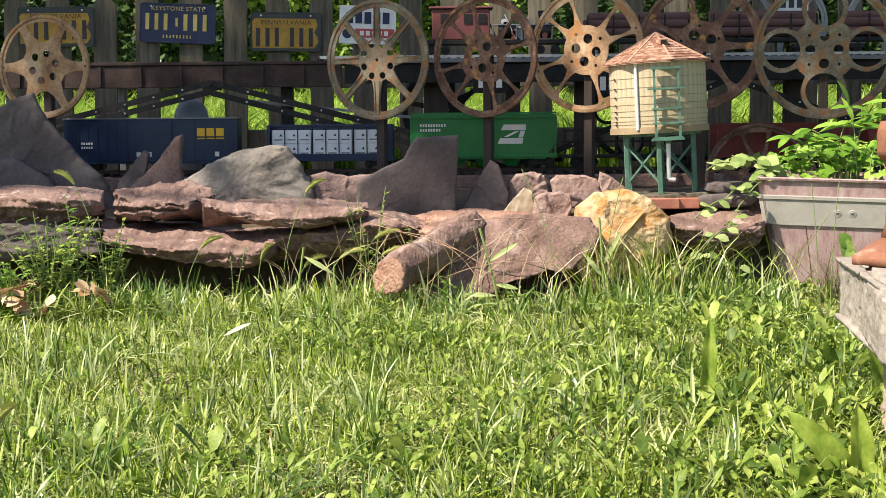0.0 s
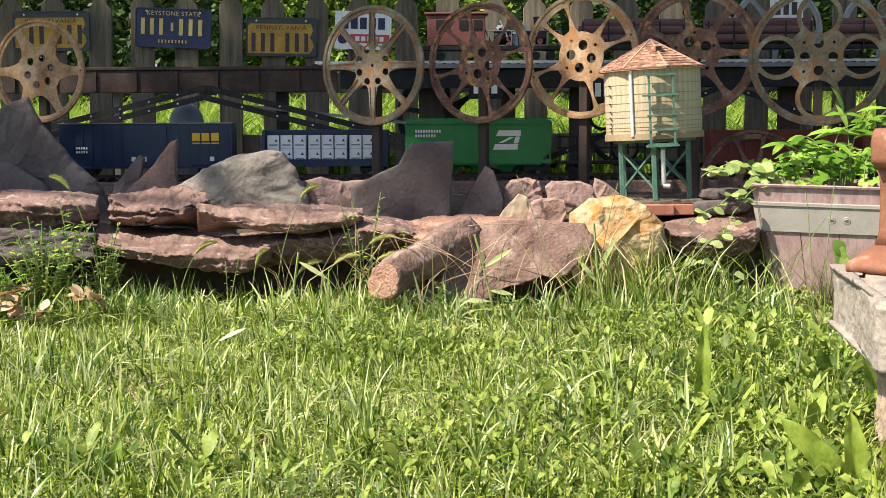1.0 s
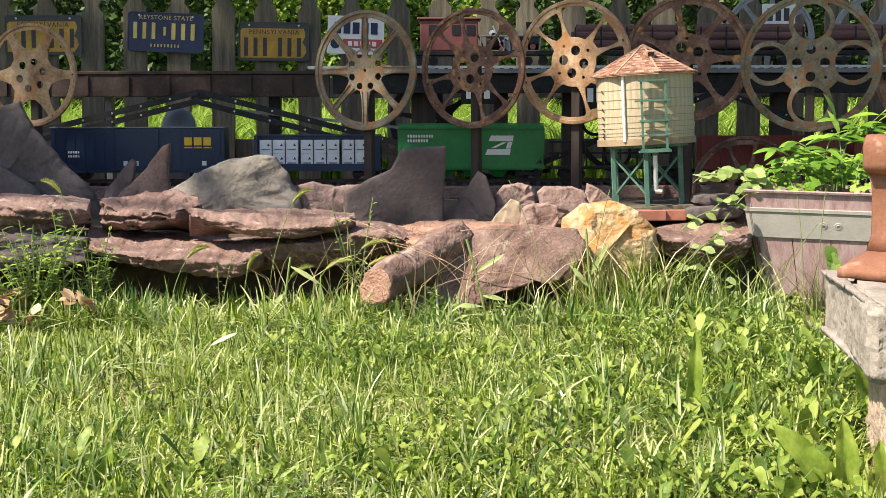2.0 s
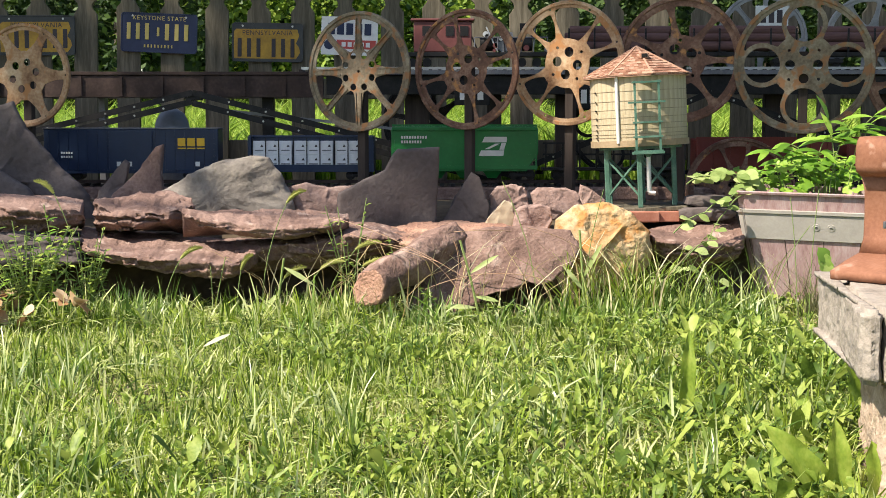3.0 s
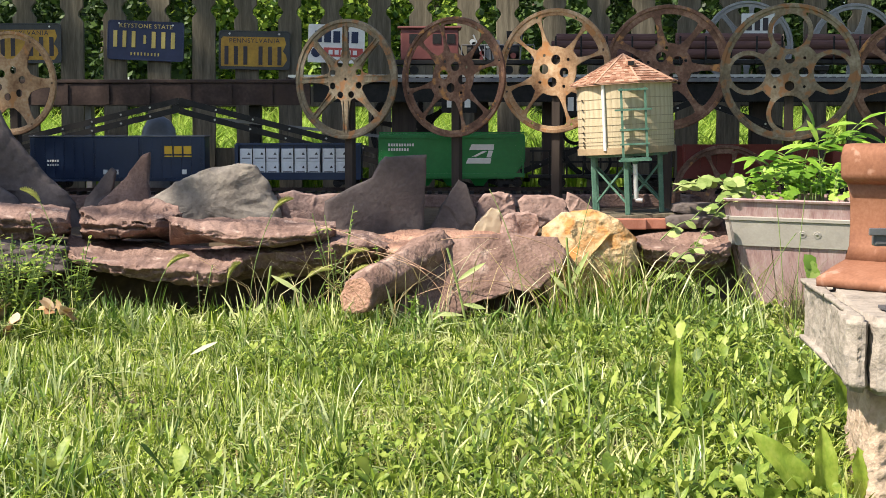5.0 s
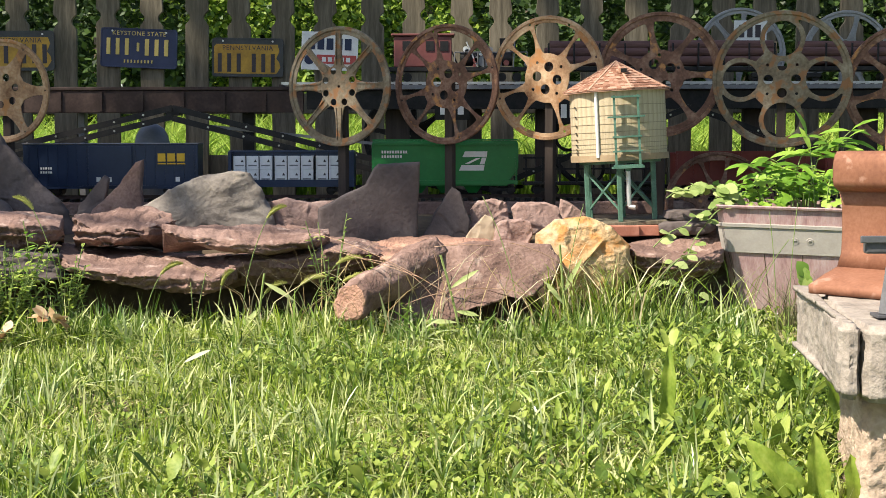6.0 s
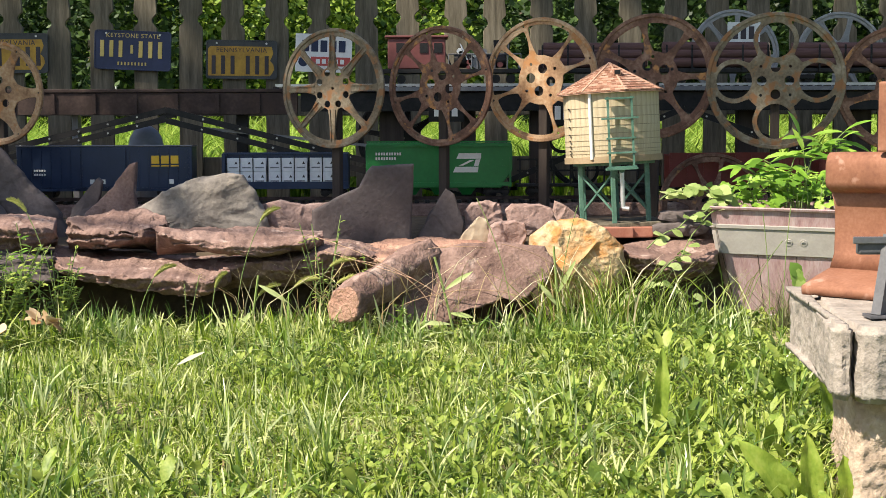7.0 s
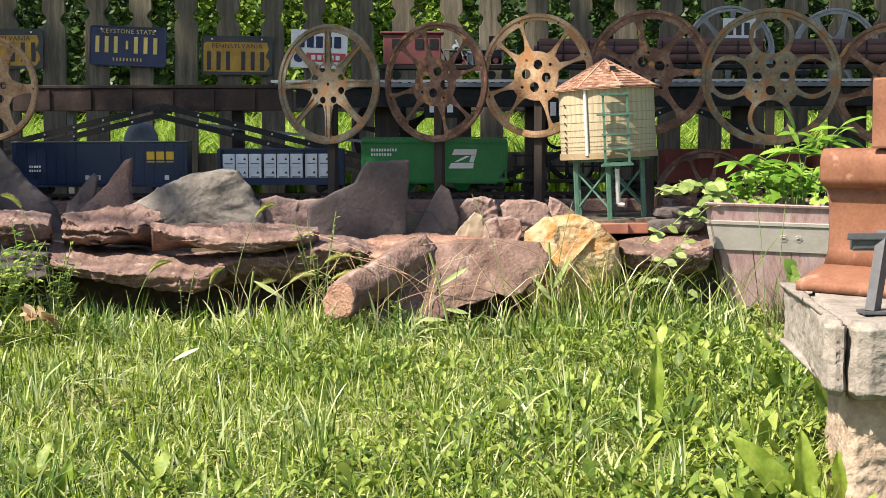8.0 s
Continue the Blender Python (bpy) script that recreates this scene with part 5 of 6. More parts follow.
def blades(rnd, spots, hmin, hmax, wide, bend):
    """Curved tapering grass blades at the spots (x, y, z)."""
    V, F = [], []
    for x, y, z in spots:
        h = rnd.uniform(hmin, hmax)
        a, f = rnd.uniform(0, 2 * math.pi), rnd.uniform(0, 2 * math.pi)
        b = rnd.uniform(0.15, 1.0) * bend * h
        w = wide * rnd.uniform(0.6, 1.3)
        dx, dy, sx, sy = math.cos(a), math.sin(a), math.cos(f), math.sin(f)
        k = len(V)
        for u, ww in ((0.0, 0.7), (0.35, 1.0), (0.7, 0.75)):
            ox, oy, oz = dx * b * u * u, dy * b * u * u, h * (u - 0.28 * bend * u * u)
            V.append((x + ox - sx * w * ww, y + oy - sy * w * ww, z + oz))
            V.append((x + ox + sx * w * ww, y + oy + sy * w * ww, z + oz))
        V.append((x + dx * b, y + dy * b, z + h * (1 - 0.28 * bend)))
        F += [(k, k + 1, k + 3, k + 2), (k + 2, k + 3, k + 5, k + 4), (k + 4, k + 5, k + 6)]
    return V, F


LEAF = [(0.0, 0.0), (0.22, 0.34), (0.5, 0.5), (0.78, 0.36), (1.0, 0.0)]


def leaf_at(V, F, base, way, up, length, width, curl=0.25, fold=0.18):
    """One pointed leaf: a folded blade along way, its face towards up."""
    way = way.normalized()
    side = way.cross(up)
    side = side.normalized() if side.length > 1e-4 else Vector((1, 0, 0))
    n = side.cross(way)
    k = len(V)
    for u, w in LEAF:
        mid = base + way * (length * u) - n * (curl * length * u * u)
        if w == 0.0:
            V.append(tuple(mid))
        else:
            V.append(tuple(mid - side * width * w + n * fold * width * w))
            V.append(tuple(mid))
            V.append(tuple(mid + side * width * w + n * fold * width * w))
    F.append((k, k + 2, k + 1))
    F.append((k, k + 3, k + 2))
    for j in (0, 1):
        p = k + 1 + 3 * j
        F += [(p, p + 1, p + 4, p + 3), (p + 1, p + 2, p + 5, p + 4)]
    p = k + 7
    F += [(p, p + 1, p + 3), (p + 1, p + 2, p + 3)]


def lawn_spot(rnd, near, far):
    while True:
        y = rnd.uniform(near, far)
        x = rnd.uniform(-1.55, 1.55)
        if abs(x) < 0.36 * y + 0.2 and not (x > 0.515 + 0.1 * (y - 1.6) and 1.6 < y < 2.1) and (x - 0.90) ** 2 + (y - 3.17) ** 2 > 0.008:
            return x, y, ground_z(x, y) - 0.004


def clumpy(x, y, s):
    return noise.noise((x * 3.1 + s, y * 3.1, s * 1.7))


def tufts(rnd, spots, hmin, hmax, wide):
    """Clumps of blades that fan out from one root and arch over. spots: (x, y, z)."""
    V, F = [], []
    for x, y, z in spots:
        size = rnd.uniform(hmin, hmax)
        for _ in range(rnd.randint(7, 16)):
            a = rnd.uniform(0, 2 * math.pi)
            h = size * rnd.uniform(0.45, 1.15)
            out = h * rnd.choice((0.2, 0.45, 0.7, 1.0, 1.4)) * rnd.uniform(0.7, 1.2)
            sag = min(0.75, 0.62 * out / h) * h
            w = wide * rnd.uniform(0.55, 1.35) * (0.7 + 6 * size)
            dx, dy = math.cos(a), math.sin(a)
            f = a + math.pi / 2 + rnd.uniform(-0.9, 0.9)
            sx, sy, tw = math.cos(f), math.sin(f), rnd.uniform(-0.5, 0.5)
            bx, by = x + rnd.gauss(0, 0.006), y + rnd.gauss(0, 0.006)
            k = len(V)
            for u, ww in ((0.0, 0.6), (0.3, 1.0), (0.6, 0.9), (0.85, 0.5)):
                px, py, pz = bx + dx * out * u ** 1.5, by + dy * out * u ** 1.5, z + h * u - sag * u * u
                V.append((px - sx * w * ww, py - sy * w * ww, pz - tw * w * ww))
                V.append((px + sx * w * ww, py + sy * w * ww, pz + tw * w * ww))
            V.append((bx + dx * out, by + dy * out, z + h - sag))
            F += [(k, k + 1, k + 3, k + 2), (k + 2, k + 3, k + 5, k + 4), (k + 4, k + 5, k + 7, k + 6), (k + 6, k + 7, k + 8)]
    return V, F


def rosette_leaf(V, F, base, a, length, width, rise, droop, rnd, teeth=0.07):
    """A stalked, arching leaf with a sunk midrib and a toothed edge, growing out along the angle a."""
    d, sd = Vector((math.cos(a), math.sin(a), 0)), Vector((-math.sin(a), math.cos(a), 0))
    k, rows = len(V), 9
    cup, roll = rnd.uniform(0.15, 0.6), rnd.uniform(-0.4, 0.4)
    for i in range(rows):
        u = i / (rows - 1)
        body = max(0.0, (u - 0.12) / 0.88)
        w = width * (0.08 + math.sin(math.pi * body ** 0.75) ** 0.9 * (1 + teeth * (-1) ** i)) if u < 1 else 0.02 * width
        p = base + d * (length * u * (1 - 0.15 * u)) + Vector((0, 0, length * (rise * u - droop * u * u)))
        ripple = 0.12 * width * math.sin(9 * u + a * 5)
        for v in (-1, 0, 1):
            V.append(tuple(p + sd * (0.5 * w * v) + Vector((0, 0, abs(v) * 0.5 * w * cup + v * (0.5 * w * roll + ripple)))))
    for i in range(rows - 1):
        q = k + 3 * i
        F += [(q, q + 1, q + 4, q + 3), (q + 1, q + 2, q + 5, q + 4)]


rnd = random.Random(11)
spots = []
while len(spots) < 7200:
    p = lawn_spot(rnd, 1.25, 3.62)
    if rnd.random() < 0.72 + 0.75 * clumpy(p[0], p[1], 0.0) - 0.32 * max(0.0, p[0]):
        spots.append(p)
V, F = tufts(rnd, spots, 0.026, 0.082, 0.0015)
mesh_stuff("lawn_grass", V, F, M_grass, "sunlit unmown green grass of the lawn", "grass")
spots = []
while len(spots) < 34000:
    p = lawn_spot(rnd, 1.25, 3.66)
    if rnd.random() < 0.62 + 0.8 * clumpy(p[0], p[1], 2.0):
        spots.append(p)
V, F = blades(rnd, spots, 0.012, 0.045, 0.0013, 1.1)
mesh_stuff("short_grass", V, F, M_grass, "short matted green grass between the tufts", "grass")
spots = []
while len(spots) < 420:
    p = lawn_spot(rnd, 1.25, 3.62)
    if rnd.random() < 0.5 + 1.2 * clumpy(p[0], p[1], 7.0):
        spots.append(p)
V, F = tufts(rnd, spots, 0.08, 0.13, 0.0014)
mesh_stuff("tall_grass", V, F, M_blade, "longer arching green grass blades in the lawn", "grass")
spots = []
while len(spots) < 15000:
    p = lawn_spot(rnd, 1.25, 3.66)
    if rnd.random() < 0.25 + 1.2 * clumpy(p[0], p[1], 5.0):
        spots.append(p)
V, F = blades(rnd, spots, 0.015, 0.05, 0.0014, 1.9)
mesh_stuff("dry_grass", V, F, M_dry, "straw-coloured dry grass stalks in the lawn", "grass")

V, F = [], []
count = 0
while count < 3000:
    x, y, z = lawn_spot(rnd, 1.25, 3.6)
    if rnd.random() > 0.36 + 0.8 * clumpy(x, y, 9.0) + 0.5 * x:
        continue
    count += 1
    size = rnd.uniform(0.012, 0.027) * (1.4 if rnd.random() < 0.08 + 0.2 * max(0.0, x) else 1.0)
    slim = rnd.choice((0.28, 0.36, 0.5))
    turn = rnd.uniform(0, 6.28)
    n = rnd.randint(4, 9)
    for i in range(n):
        a = turn + 2.4 * i + rnd.uniform(-0.3, 0.3)
        L = size * rnd.uniform(0.7, 1.2)
        rosette_leaf(V, F, Vector((x + 0.004 * math.cos(a), y + 0.004 * math.sin(a), z + rnd.uniform(0.004, 0.045))), a, L, L * slim * rnd.uniform(0.8, 1.2), rnd.uniform(0.4, 1.5), rnd.uniform(0.2, 0.9), rnd)
mesh_stuff("lawn_weeds", V, F, M_leaf, "small broad-leaved weeds and clover in the lawn", "weeds")

V, F = [], []
for x, y, r in ((0.62, 1.50, 0.07), (0.50, 1.45, 0.07), (0.44, 2.2, 0.085), (0.52, 2.0, 0.075), (0.30, 1.9, 0.06), (0.66, 2.4, 0.09), (-0.42, 1.75, 0.05), (0.05, 2.2, 0.05), (0.75, 2.7, 0.08), (0.45, 2.95, 0.07), (0.6, 3.05, 0.08), (0.25, 2.7, 0.05), (-0.12, 1.5, 0.045), (0.2, 1.42, 0.05), (0.36, 2.55, 0.06)):
    for i in range(8):
        a = 2.4 * i + rnd.uniform(-0.3, 0.3)
        L = r * rnd.uniform(0.6, 0.95)
        rosette_leaf(V, F, Vector((x + 0.008 * math.cos(a), y + 0.008 * math.sin(a), ground_z(x, y))), a, L, L * rnd.uniform(0.3, 0.42), rnd.uniform(0.7, 1.6), rnd.uniform(0.2, 0.7), rnd, 0.06)
mesh_stuff("broad_leaf_plants", V, F, M_leaf, "broad upright dock and plantain leaves in the lawn", "weeds")


def dock_leaf(V, F, base, way, up, length, width, seed):
    """A long wavy-edged leaf with a sunk midrib, bending over at its tip."""
    r = random.Random(seed)
    way = way.normalized()
    side = way.cross(up).normalized()
    n = side.cross(way)
    k, rows, cols = len(V), 15, 9
    ph, droop = r.uniform(0, 6), r.uniform(0.05, 0.3)
    for i in range(rows):
        u = i / (rows - 1)
        w = width * (0.12 + 0.95 * math.sin(math.pi * min(1, u * 0.93 + 0.06)) ** 0.8) * (1 if u < 0.97 else 0.3)
        for j in range(cols):
            v = 2 * j / (cols - 1) - 1
            wave = 0.10 * width * v * v * math.sin(17 * u + ph + 2 * v) + 0.03 * width * math.sin(34 * u + 3 * v)
            p = base + way * (length * u) + side * (w * 0.5 * v) + n * (0.22 * w * abs(v) + wave - droop * length * u * u) - Vector((0, 0, 0.25 * droop * length * u ** 3))
            V.append(tuple(p))
    for i in range(rows - 1):
        for j in range(cols - 1):
            q = k + i * cols + j
            F.append((q, q + 1, q + cols + 1, q + cols))


V, F = [], []
for i, (bx, by, wx, wz, ln, wd) in enumerate(((0.497, 1.70, -0.55, 0.85, 0.145, 0.05), (0.50, 1.70, 0.0, 1.0, 0.12, 0.042), (0.545, 1.66, -0.1, 1.2, 0.10, 0.05), (0.392, 2.2, 0.1, 1.6, 0.16, 0.034), (0.70, 2.2, -0.4, 1.0, 0.12, 0.05), (0.68, 2.25, 0.3, 0.8, 0.10, 0.05), (-0.47, 1.78, 0.2, 1.1, 0.07, 0.03))):
    dock_leaf(V, F, Vector((bx, by, 0.0)), Vector((wx, -0.25, wz)), Vector((0.1, -1, 0.5)), ln, wd * 0.72, i)
mesh_stuff("dock_leaves", V, F, M_dock, "broad wavy yellow-green dock leaves in the lawn", "weeds")

spots = []
while len(spots) < 30000:
    x, y = rnd.uniform(-4.5, 4.5), rnd.uniform(-2.5, 3.6)
    if not (abs(x) < 0.36 * y + 0.2 and y > 1.25) and not (0.45 < x < 1.05 and 1.5 < y < 2.15) and (x * x + y * y > 0.25):
        spots.append((x, y, ground_z(x, y) - 0.004))
V, F = blades(rnd, spots, 0.04, 0.1, 0.004, 0.8)
mesh_stuff("outer_lawn", V, F, M_grass, "green lawn spreading round the garden bed", "grass")

V, F = tufts(rnd, [(x, y, ground_z(x, y)) for x, y in ((rnd.uniform(0.44, 0.54), rnd.uniform(1.42, 1.62)) for _ in range(90))] + [(x, y, ground_z(x, y)) for x, y in ((rnd.uniform(0.48, 0.64), rnd.uniform(1.6, 2.14)) for _ in range(420)) if x < 0.522 + 0.22 * (y - 1.63)], 0.03, 0.08, 0.0014)
mesh_stuff("block_grass", V, F, M_grass, "green grass against the foot of the blocks", "grass")
V, F = [], []
for i in range(170):
    x, y = rnd.uniform(0.36, 0.64), rnd.uniform(1.3, 2.14)
    if y > 1.56 and x > 0.522 + 0.22 * (y - 1.63):
        continue
    for k in range(6):
        a = 2.4 * k + i
        L = rnd.uniform(0.018, 0.036)
        rosette_leaf(V, F, Vector((x, y, ground_z(x, y) + rnd.uniform(0.005, 0.04))), a, L, L * rnd.uniform(0.4, 0.6), rnd.uniform(0.4, 1.3), rnd.uniform(0.2, 0.8), rnd)
mesh_stuff("block_weeds", V, F, M_leaf, "leafy green weeds crowding the foot of the blocks", "weeds")

# long grass along the stones
spots = []
while len(spots) < 330:
    x = rnd.uniform(-1.35, 0.78)
    y = rnd.uniform(3.20, 3.40)
    if rnd.random() < 0.5 + clumpy(x * 1.5, y, 3.0):
        spots.append((x, y, ground_z(x, y)))
V, F = tufts(rnd, spots, 0.06, 0.15, 0.0016)
mesh_stuff("edging_grass", V, F, M_blade, "long green grass growing against the stones", "grass")
V, F = tufts(rnd, [(x, rnd.uniform(3.14, 3.30), 0.0) for x in (rnd.uniform(-1.25, -0.2) for _ in range(150))], 0.07, 0.15, 0.0014)
mesh_stuff("verge_grass", V, F, M_grass, "tall sunlit grass tufts along the foot of the slabs", "grass")
V, F = blades(rnd, [(rnd.gauss(0.93, 0.028), rnd.gauss(3.36, 0.02), 0.0) for _ in range(130)], 0.10, 0.24, 0.0010, 0.75)
mesh_stuff("dark_wisps", V, F, M_wisp, "thin dull olive grass tuft before the planter", "grass")
spots = [(rnd.gauss(0.47, 0.10), rnd.gauss(3.36, 0.04), 0.0) for _ in range(260)] + [(rnd.uniform(0.3, 0.85), rnd.gauss(3.38, 0.03), 0.0) for _ in range(120)]
V, F = blades(rnd, spots, 0.12, 0.27, 0.0014, 0.8)
mesh_stuff("wispy_grass", V, F, M_grass, "wispy thin grass tufts before the planter", "grass")
V, F = blades(rnd, [(rnd.gauss(0.91, 0.05), rnd.gauss(3.24, 0.05), 0.005) for _ in range(420)], 0.015, 0.045, 0.0014, 1.9)
mesh_stuff("dry_tuft", V, F, M_dry, "dry straw tuft at the planter's foot", "grass")
V, F = blades(rnd, [(rnd.uniform(-0.45, 0.55), rnd.uniform(3.25, 3.45), 0.02) for _ in range(110)], 0.15, 0.36, 0.0015, 1.1)
mesh_stuff("dry_stalks", V, F, M_dry, "thin reddish dry stalks leaning over the stones", "grass")


def stalk(bm, pts, r):
    """One thin round stem through the points."""
    rings = []
    for i, p in enumerate(pts):
        w = (pts[min(i + 1, len(pts) - 1)] - pts[max(i - 1, 0)]).normalized()
        a = w.orthogonal().normalized()
        b = w.cross(a)
        rings.append([bm.verts.new(p + (a * math.cos(k * 1.2566) + b * math.sin(k * 1.2566)) * r) for k in range(5)])
    for p, q in zip(rings, rings[1:]):
        for k in range(5):
            bm.faces.new((p[k], p[(k + 1) % 5], q[(k + 1) % 5], q[k]))
    return bm


def foxtail(x, y, z, h, dx):
    top = thing("foxtail_grass", pose(x, y, z), "foxtail grass stem with a bristly yellow-green head", "weed", "foxtails by the stones")
    pts = [Vector((dx * (i / 6) ** 2 * h, 0, h * i / 6)) for i in range(7)]
    part("stem", stalk(B(), pts, 0.0011), M_stem, top)
    tip = pts[-1]
    way = (pts[-1] - pts[-2]).normalized() + Vector((dx * 0.6, 0, 0))
    way.normalize()
    bm = B()
    r = random.Random(round(x * 1000))
    spine = [tip + way * (0.062 * u) + Vector((math.copysign(0.016, dx) * u * u, 0, -0.024 * u * u)) for u in (0.0, 0.25, 0.5, 0.75, 1.0)]
    for i in range(420):
        u = i / 420
        c = spine[int(u * 4)].lerp(spine[int(u * 4) + 1], u * 4 % 1)
        d = Vector((r.uniform(-1, 1), r.uniform(-1, 1), r.uniform(-1, 1))).normalized() + way * 0.8
        w = 0.0075 * (1 - (2 * u - 0.9) ** 2 * 0.6)
        a = way.orthogonal() * 0.0008
        q = [bm.verts.new(c - a), bm.verts.new(c + a), bm.verts.new(c + d * w * 1.3)]
        bm.faces.new(q)
    for p, q, r0, r1 in zip(spine, spine[1:], (0.003, 0.0045, 0.0045, 0.0036), (0.0045, 0.0045, 0.0036, 0.0012)):
        rod(bm, p, q, r0, r1, 8)
    part("seed_head", bm, M_seed, top)


for x, y, z, h, dx in ((-0.90, 3.36, 0.03, 0.30, -0.24), (-0.46, 3.38, 0.04, 0.265, 0.24), (-0.36, 3.36, 0.02, 0.12, 0.4), (-0.27, 3.34, 0.02, 0.13, 0.5), (-0.52, 3.35, 0.02, 0.12, 0.1), (-0.43, 3.35, 0.02, 0.10, 0.3), (-0.86, 3.33, 0.02, 0.13, -0.7), (-0.70, 3.34, 0.02, 0.15, 0.3), (-0.3, 3.36, 0.02, 0.17, 0.45), (-0.62, 1.72, 0.0, 0.08, 0.1)):
    foxtail(x, y, z, h, dx)


def weed(x, y, z, h, spread, n, mat, label, size, seed):
    top = thing("weed", pose(x, y, z), label, "weed", "weeds by the stones")
    r = random.Random(seed)
    V, F = [], []
    for s in range(n):
        lean_x, lean_y = r.uniform(-spread, spread), r.uniform(-spread, spread) * 0.5
        hh = h * r.uniform(0.55, 1.0)
        pts = [Vector((lean_x * (i / 6) ** 1.3, lean_y * i / 6, hh * i / 6)) for i in range(7)]
        part("stem", stalk(B(), pts, 0.0012), M_stem, top)
        for i in range(1, 7):
            for k in range(3):
                a = r.uniform(0, 2 * math.pi)
                leaf_at(V, F, pts[i].lerp(pts[i - 1], r.random()), Vector((math.cos(a), math.sin(a), r.uniform(0, 0.9))), Vector((0, -0.3, 1)), size * r.uniform(0.5, 1.1), size * 0.34, 0.3)
    mesh_stuff("leaves", V, F, mat, "", "", parent=top)


weed(-1.02, 3.28, 0.0, 0.27, 0.12, 34, M_leaf, "bushy green weed growing against the stones", 0.027, 1)
weed(-1.10, 3.24, 0.0, 0.17, 0.10, 16, M_bright, "low leafy weed in the grass by the stones", 0.024, 12)
weed(-0.89, 3.33, 0.0, 0.25, 0.06, 16, M_leaf, "leafy green weed climbing beside a slab", 0.026, 2)
weed(-0.95, 3.34, 0.0, 0.33, 0.07, 6, M_bright, "tall thin leafy weed beside the slate slab", 0.03, 3)
weed(-0.24, 3.4, 0.02, 0.30, 0.10, 6, M_leaf, "spindly weed with tiny leaves before the slate", 0.019, 4)
weed(-0.10, 3.42, 0.02, 0.22, 0.16, 6, M_leaf, "spindly trailing weed over the stones", 0.017, 5)
weed(-0.58, 3.36, 0.0, 0.22, 0.05, 2, M_dry, "dry thin seed stalk before the slab", 0.010, 6)
weed(0.02, 3.3, 0.0, 0.12, 0.2, 3, M_leaf, "low sprawling weed before the broad slab", 0.022, 7)

for x, h, dx in ((0.23, 0.36, -0.09), (0.34, 0.34, 0.05), (0.87, 0.32, -0.02), (0.90, 0.34, 0.02), (0.80, 0.25, 0.1)):
    top = thing("grass_stalk", pose(x, 3.33, 0.0), "tall thin bare grass stalk rising before the stones", "weed", "bare stalks by the stones")
    part("stem", stalk(B(), [Vector((dx * (i / 8) ** 2, 0.01 * i / 8, h * i / 8)) for i in range(9)], 0.0011), M_stem, top)

for p0, p1, p2 in (((-0.28, 3.36, 0.27), (-0.10, 3.28, 0.225), (0.06, 3.26, 0.12)), ((-0.24, 3.34, 0.23), (-0.08, 3.27, 0.19), (-0.02, 3.25, 0.17)), ((-0.16, 3.30, 0.21), (0.0, 3.26, 0.20), (0.05, 3.25, 0.05)), ((0.20, 3.27, 0.25), (0.30, 3.27, 0.23), (0.36, 3.30, 0.17)), ((-0.05, 3.27, 0.10), (0.10, 3.24, 0.17), (0.26, 3.27, 0.12)), ((0.02, 3.27, 0.24), (0.10, 3.25, 0.25), (0.16, 3.29, 0.24)), ((0.0, 3.26, 0.06), (0.05, 3.25, 0.15), (0.02, 3.26, 0.22))):
    a, b, c = Vector(p0), Vector(p1), Vector(p2)
    top = thing("dry_stalk", pose(*p0), "long thin reddish dry stalk lying across the stones", "weed", "dry stalks over the stones")
    part("stem", stalk(B(), [a * ((1 - u) ** 2) + b * (2 * u * (1 - u)) + c * (u * u) - a for u in [i / 12 for i in range(13)]], 0.0010), M_drystem, top)


def reed(x, y, z, h, dx, flag, label):
    """A broad grass stem with one long leaf broken out sideways."""
    top = thing("reed_grass", pose(x, y, z), label, "weed", "reed grass by the stones")
    pts = [Vector((dx * (i / 8) ** 1.3, 0, h * i / 8)) for i in range(9)]
    part("stem", stalk(B(), pts, 0.0030), M_pale, top)
    V, F = [], []
    for p, way, ln in flag:
        leaf_at(V, F, pts[p], Vector(way), Vector((0, -1, 0.6)), ln, 0.013, 0.15, 0.3)
    mesh_stuff("blade", V, F, M_pale, "", "", parent=top)


reed(0.085, 3.27, 0.0, 0.22, -0.05, ((5, (1.0, -0.1, 0.75), 0.085), (2, (-1.0, -0.2, 0.12), 0.09), (3, (0.9, -0.2, -0.1), 0.06)), "bent broad grass stem leaning before the mauve slab")
reed(-0.42, 3.34, 0.0, 0.17, 0.02, ((4, (-0.6, -0.2, -0.6), 0.08), (7, (0.8, -0.2, -0.4), 0.09)), "broad grass stem with drooping blades by the slab")
reed(0.345, 3.33, 0.0, 0.24, -0.015, ((4, (0.5, -0.1, 1.0), 0.10), (3, (-0.6, -0.1, 0.8), 0.08)), "upright broad grass stem beside the ochre boulder")

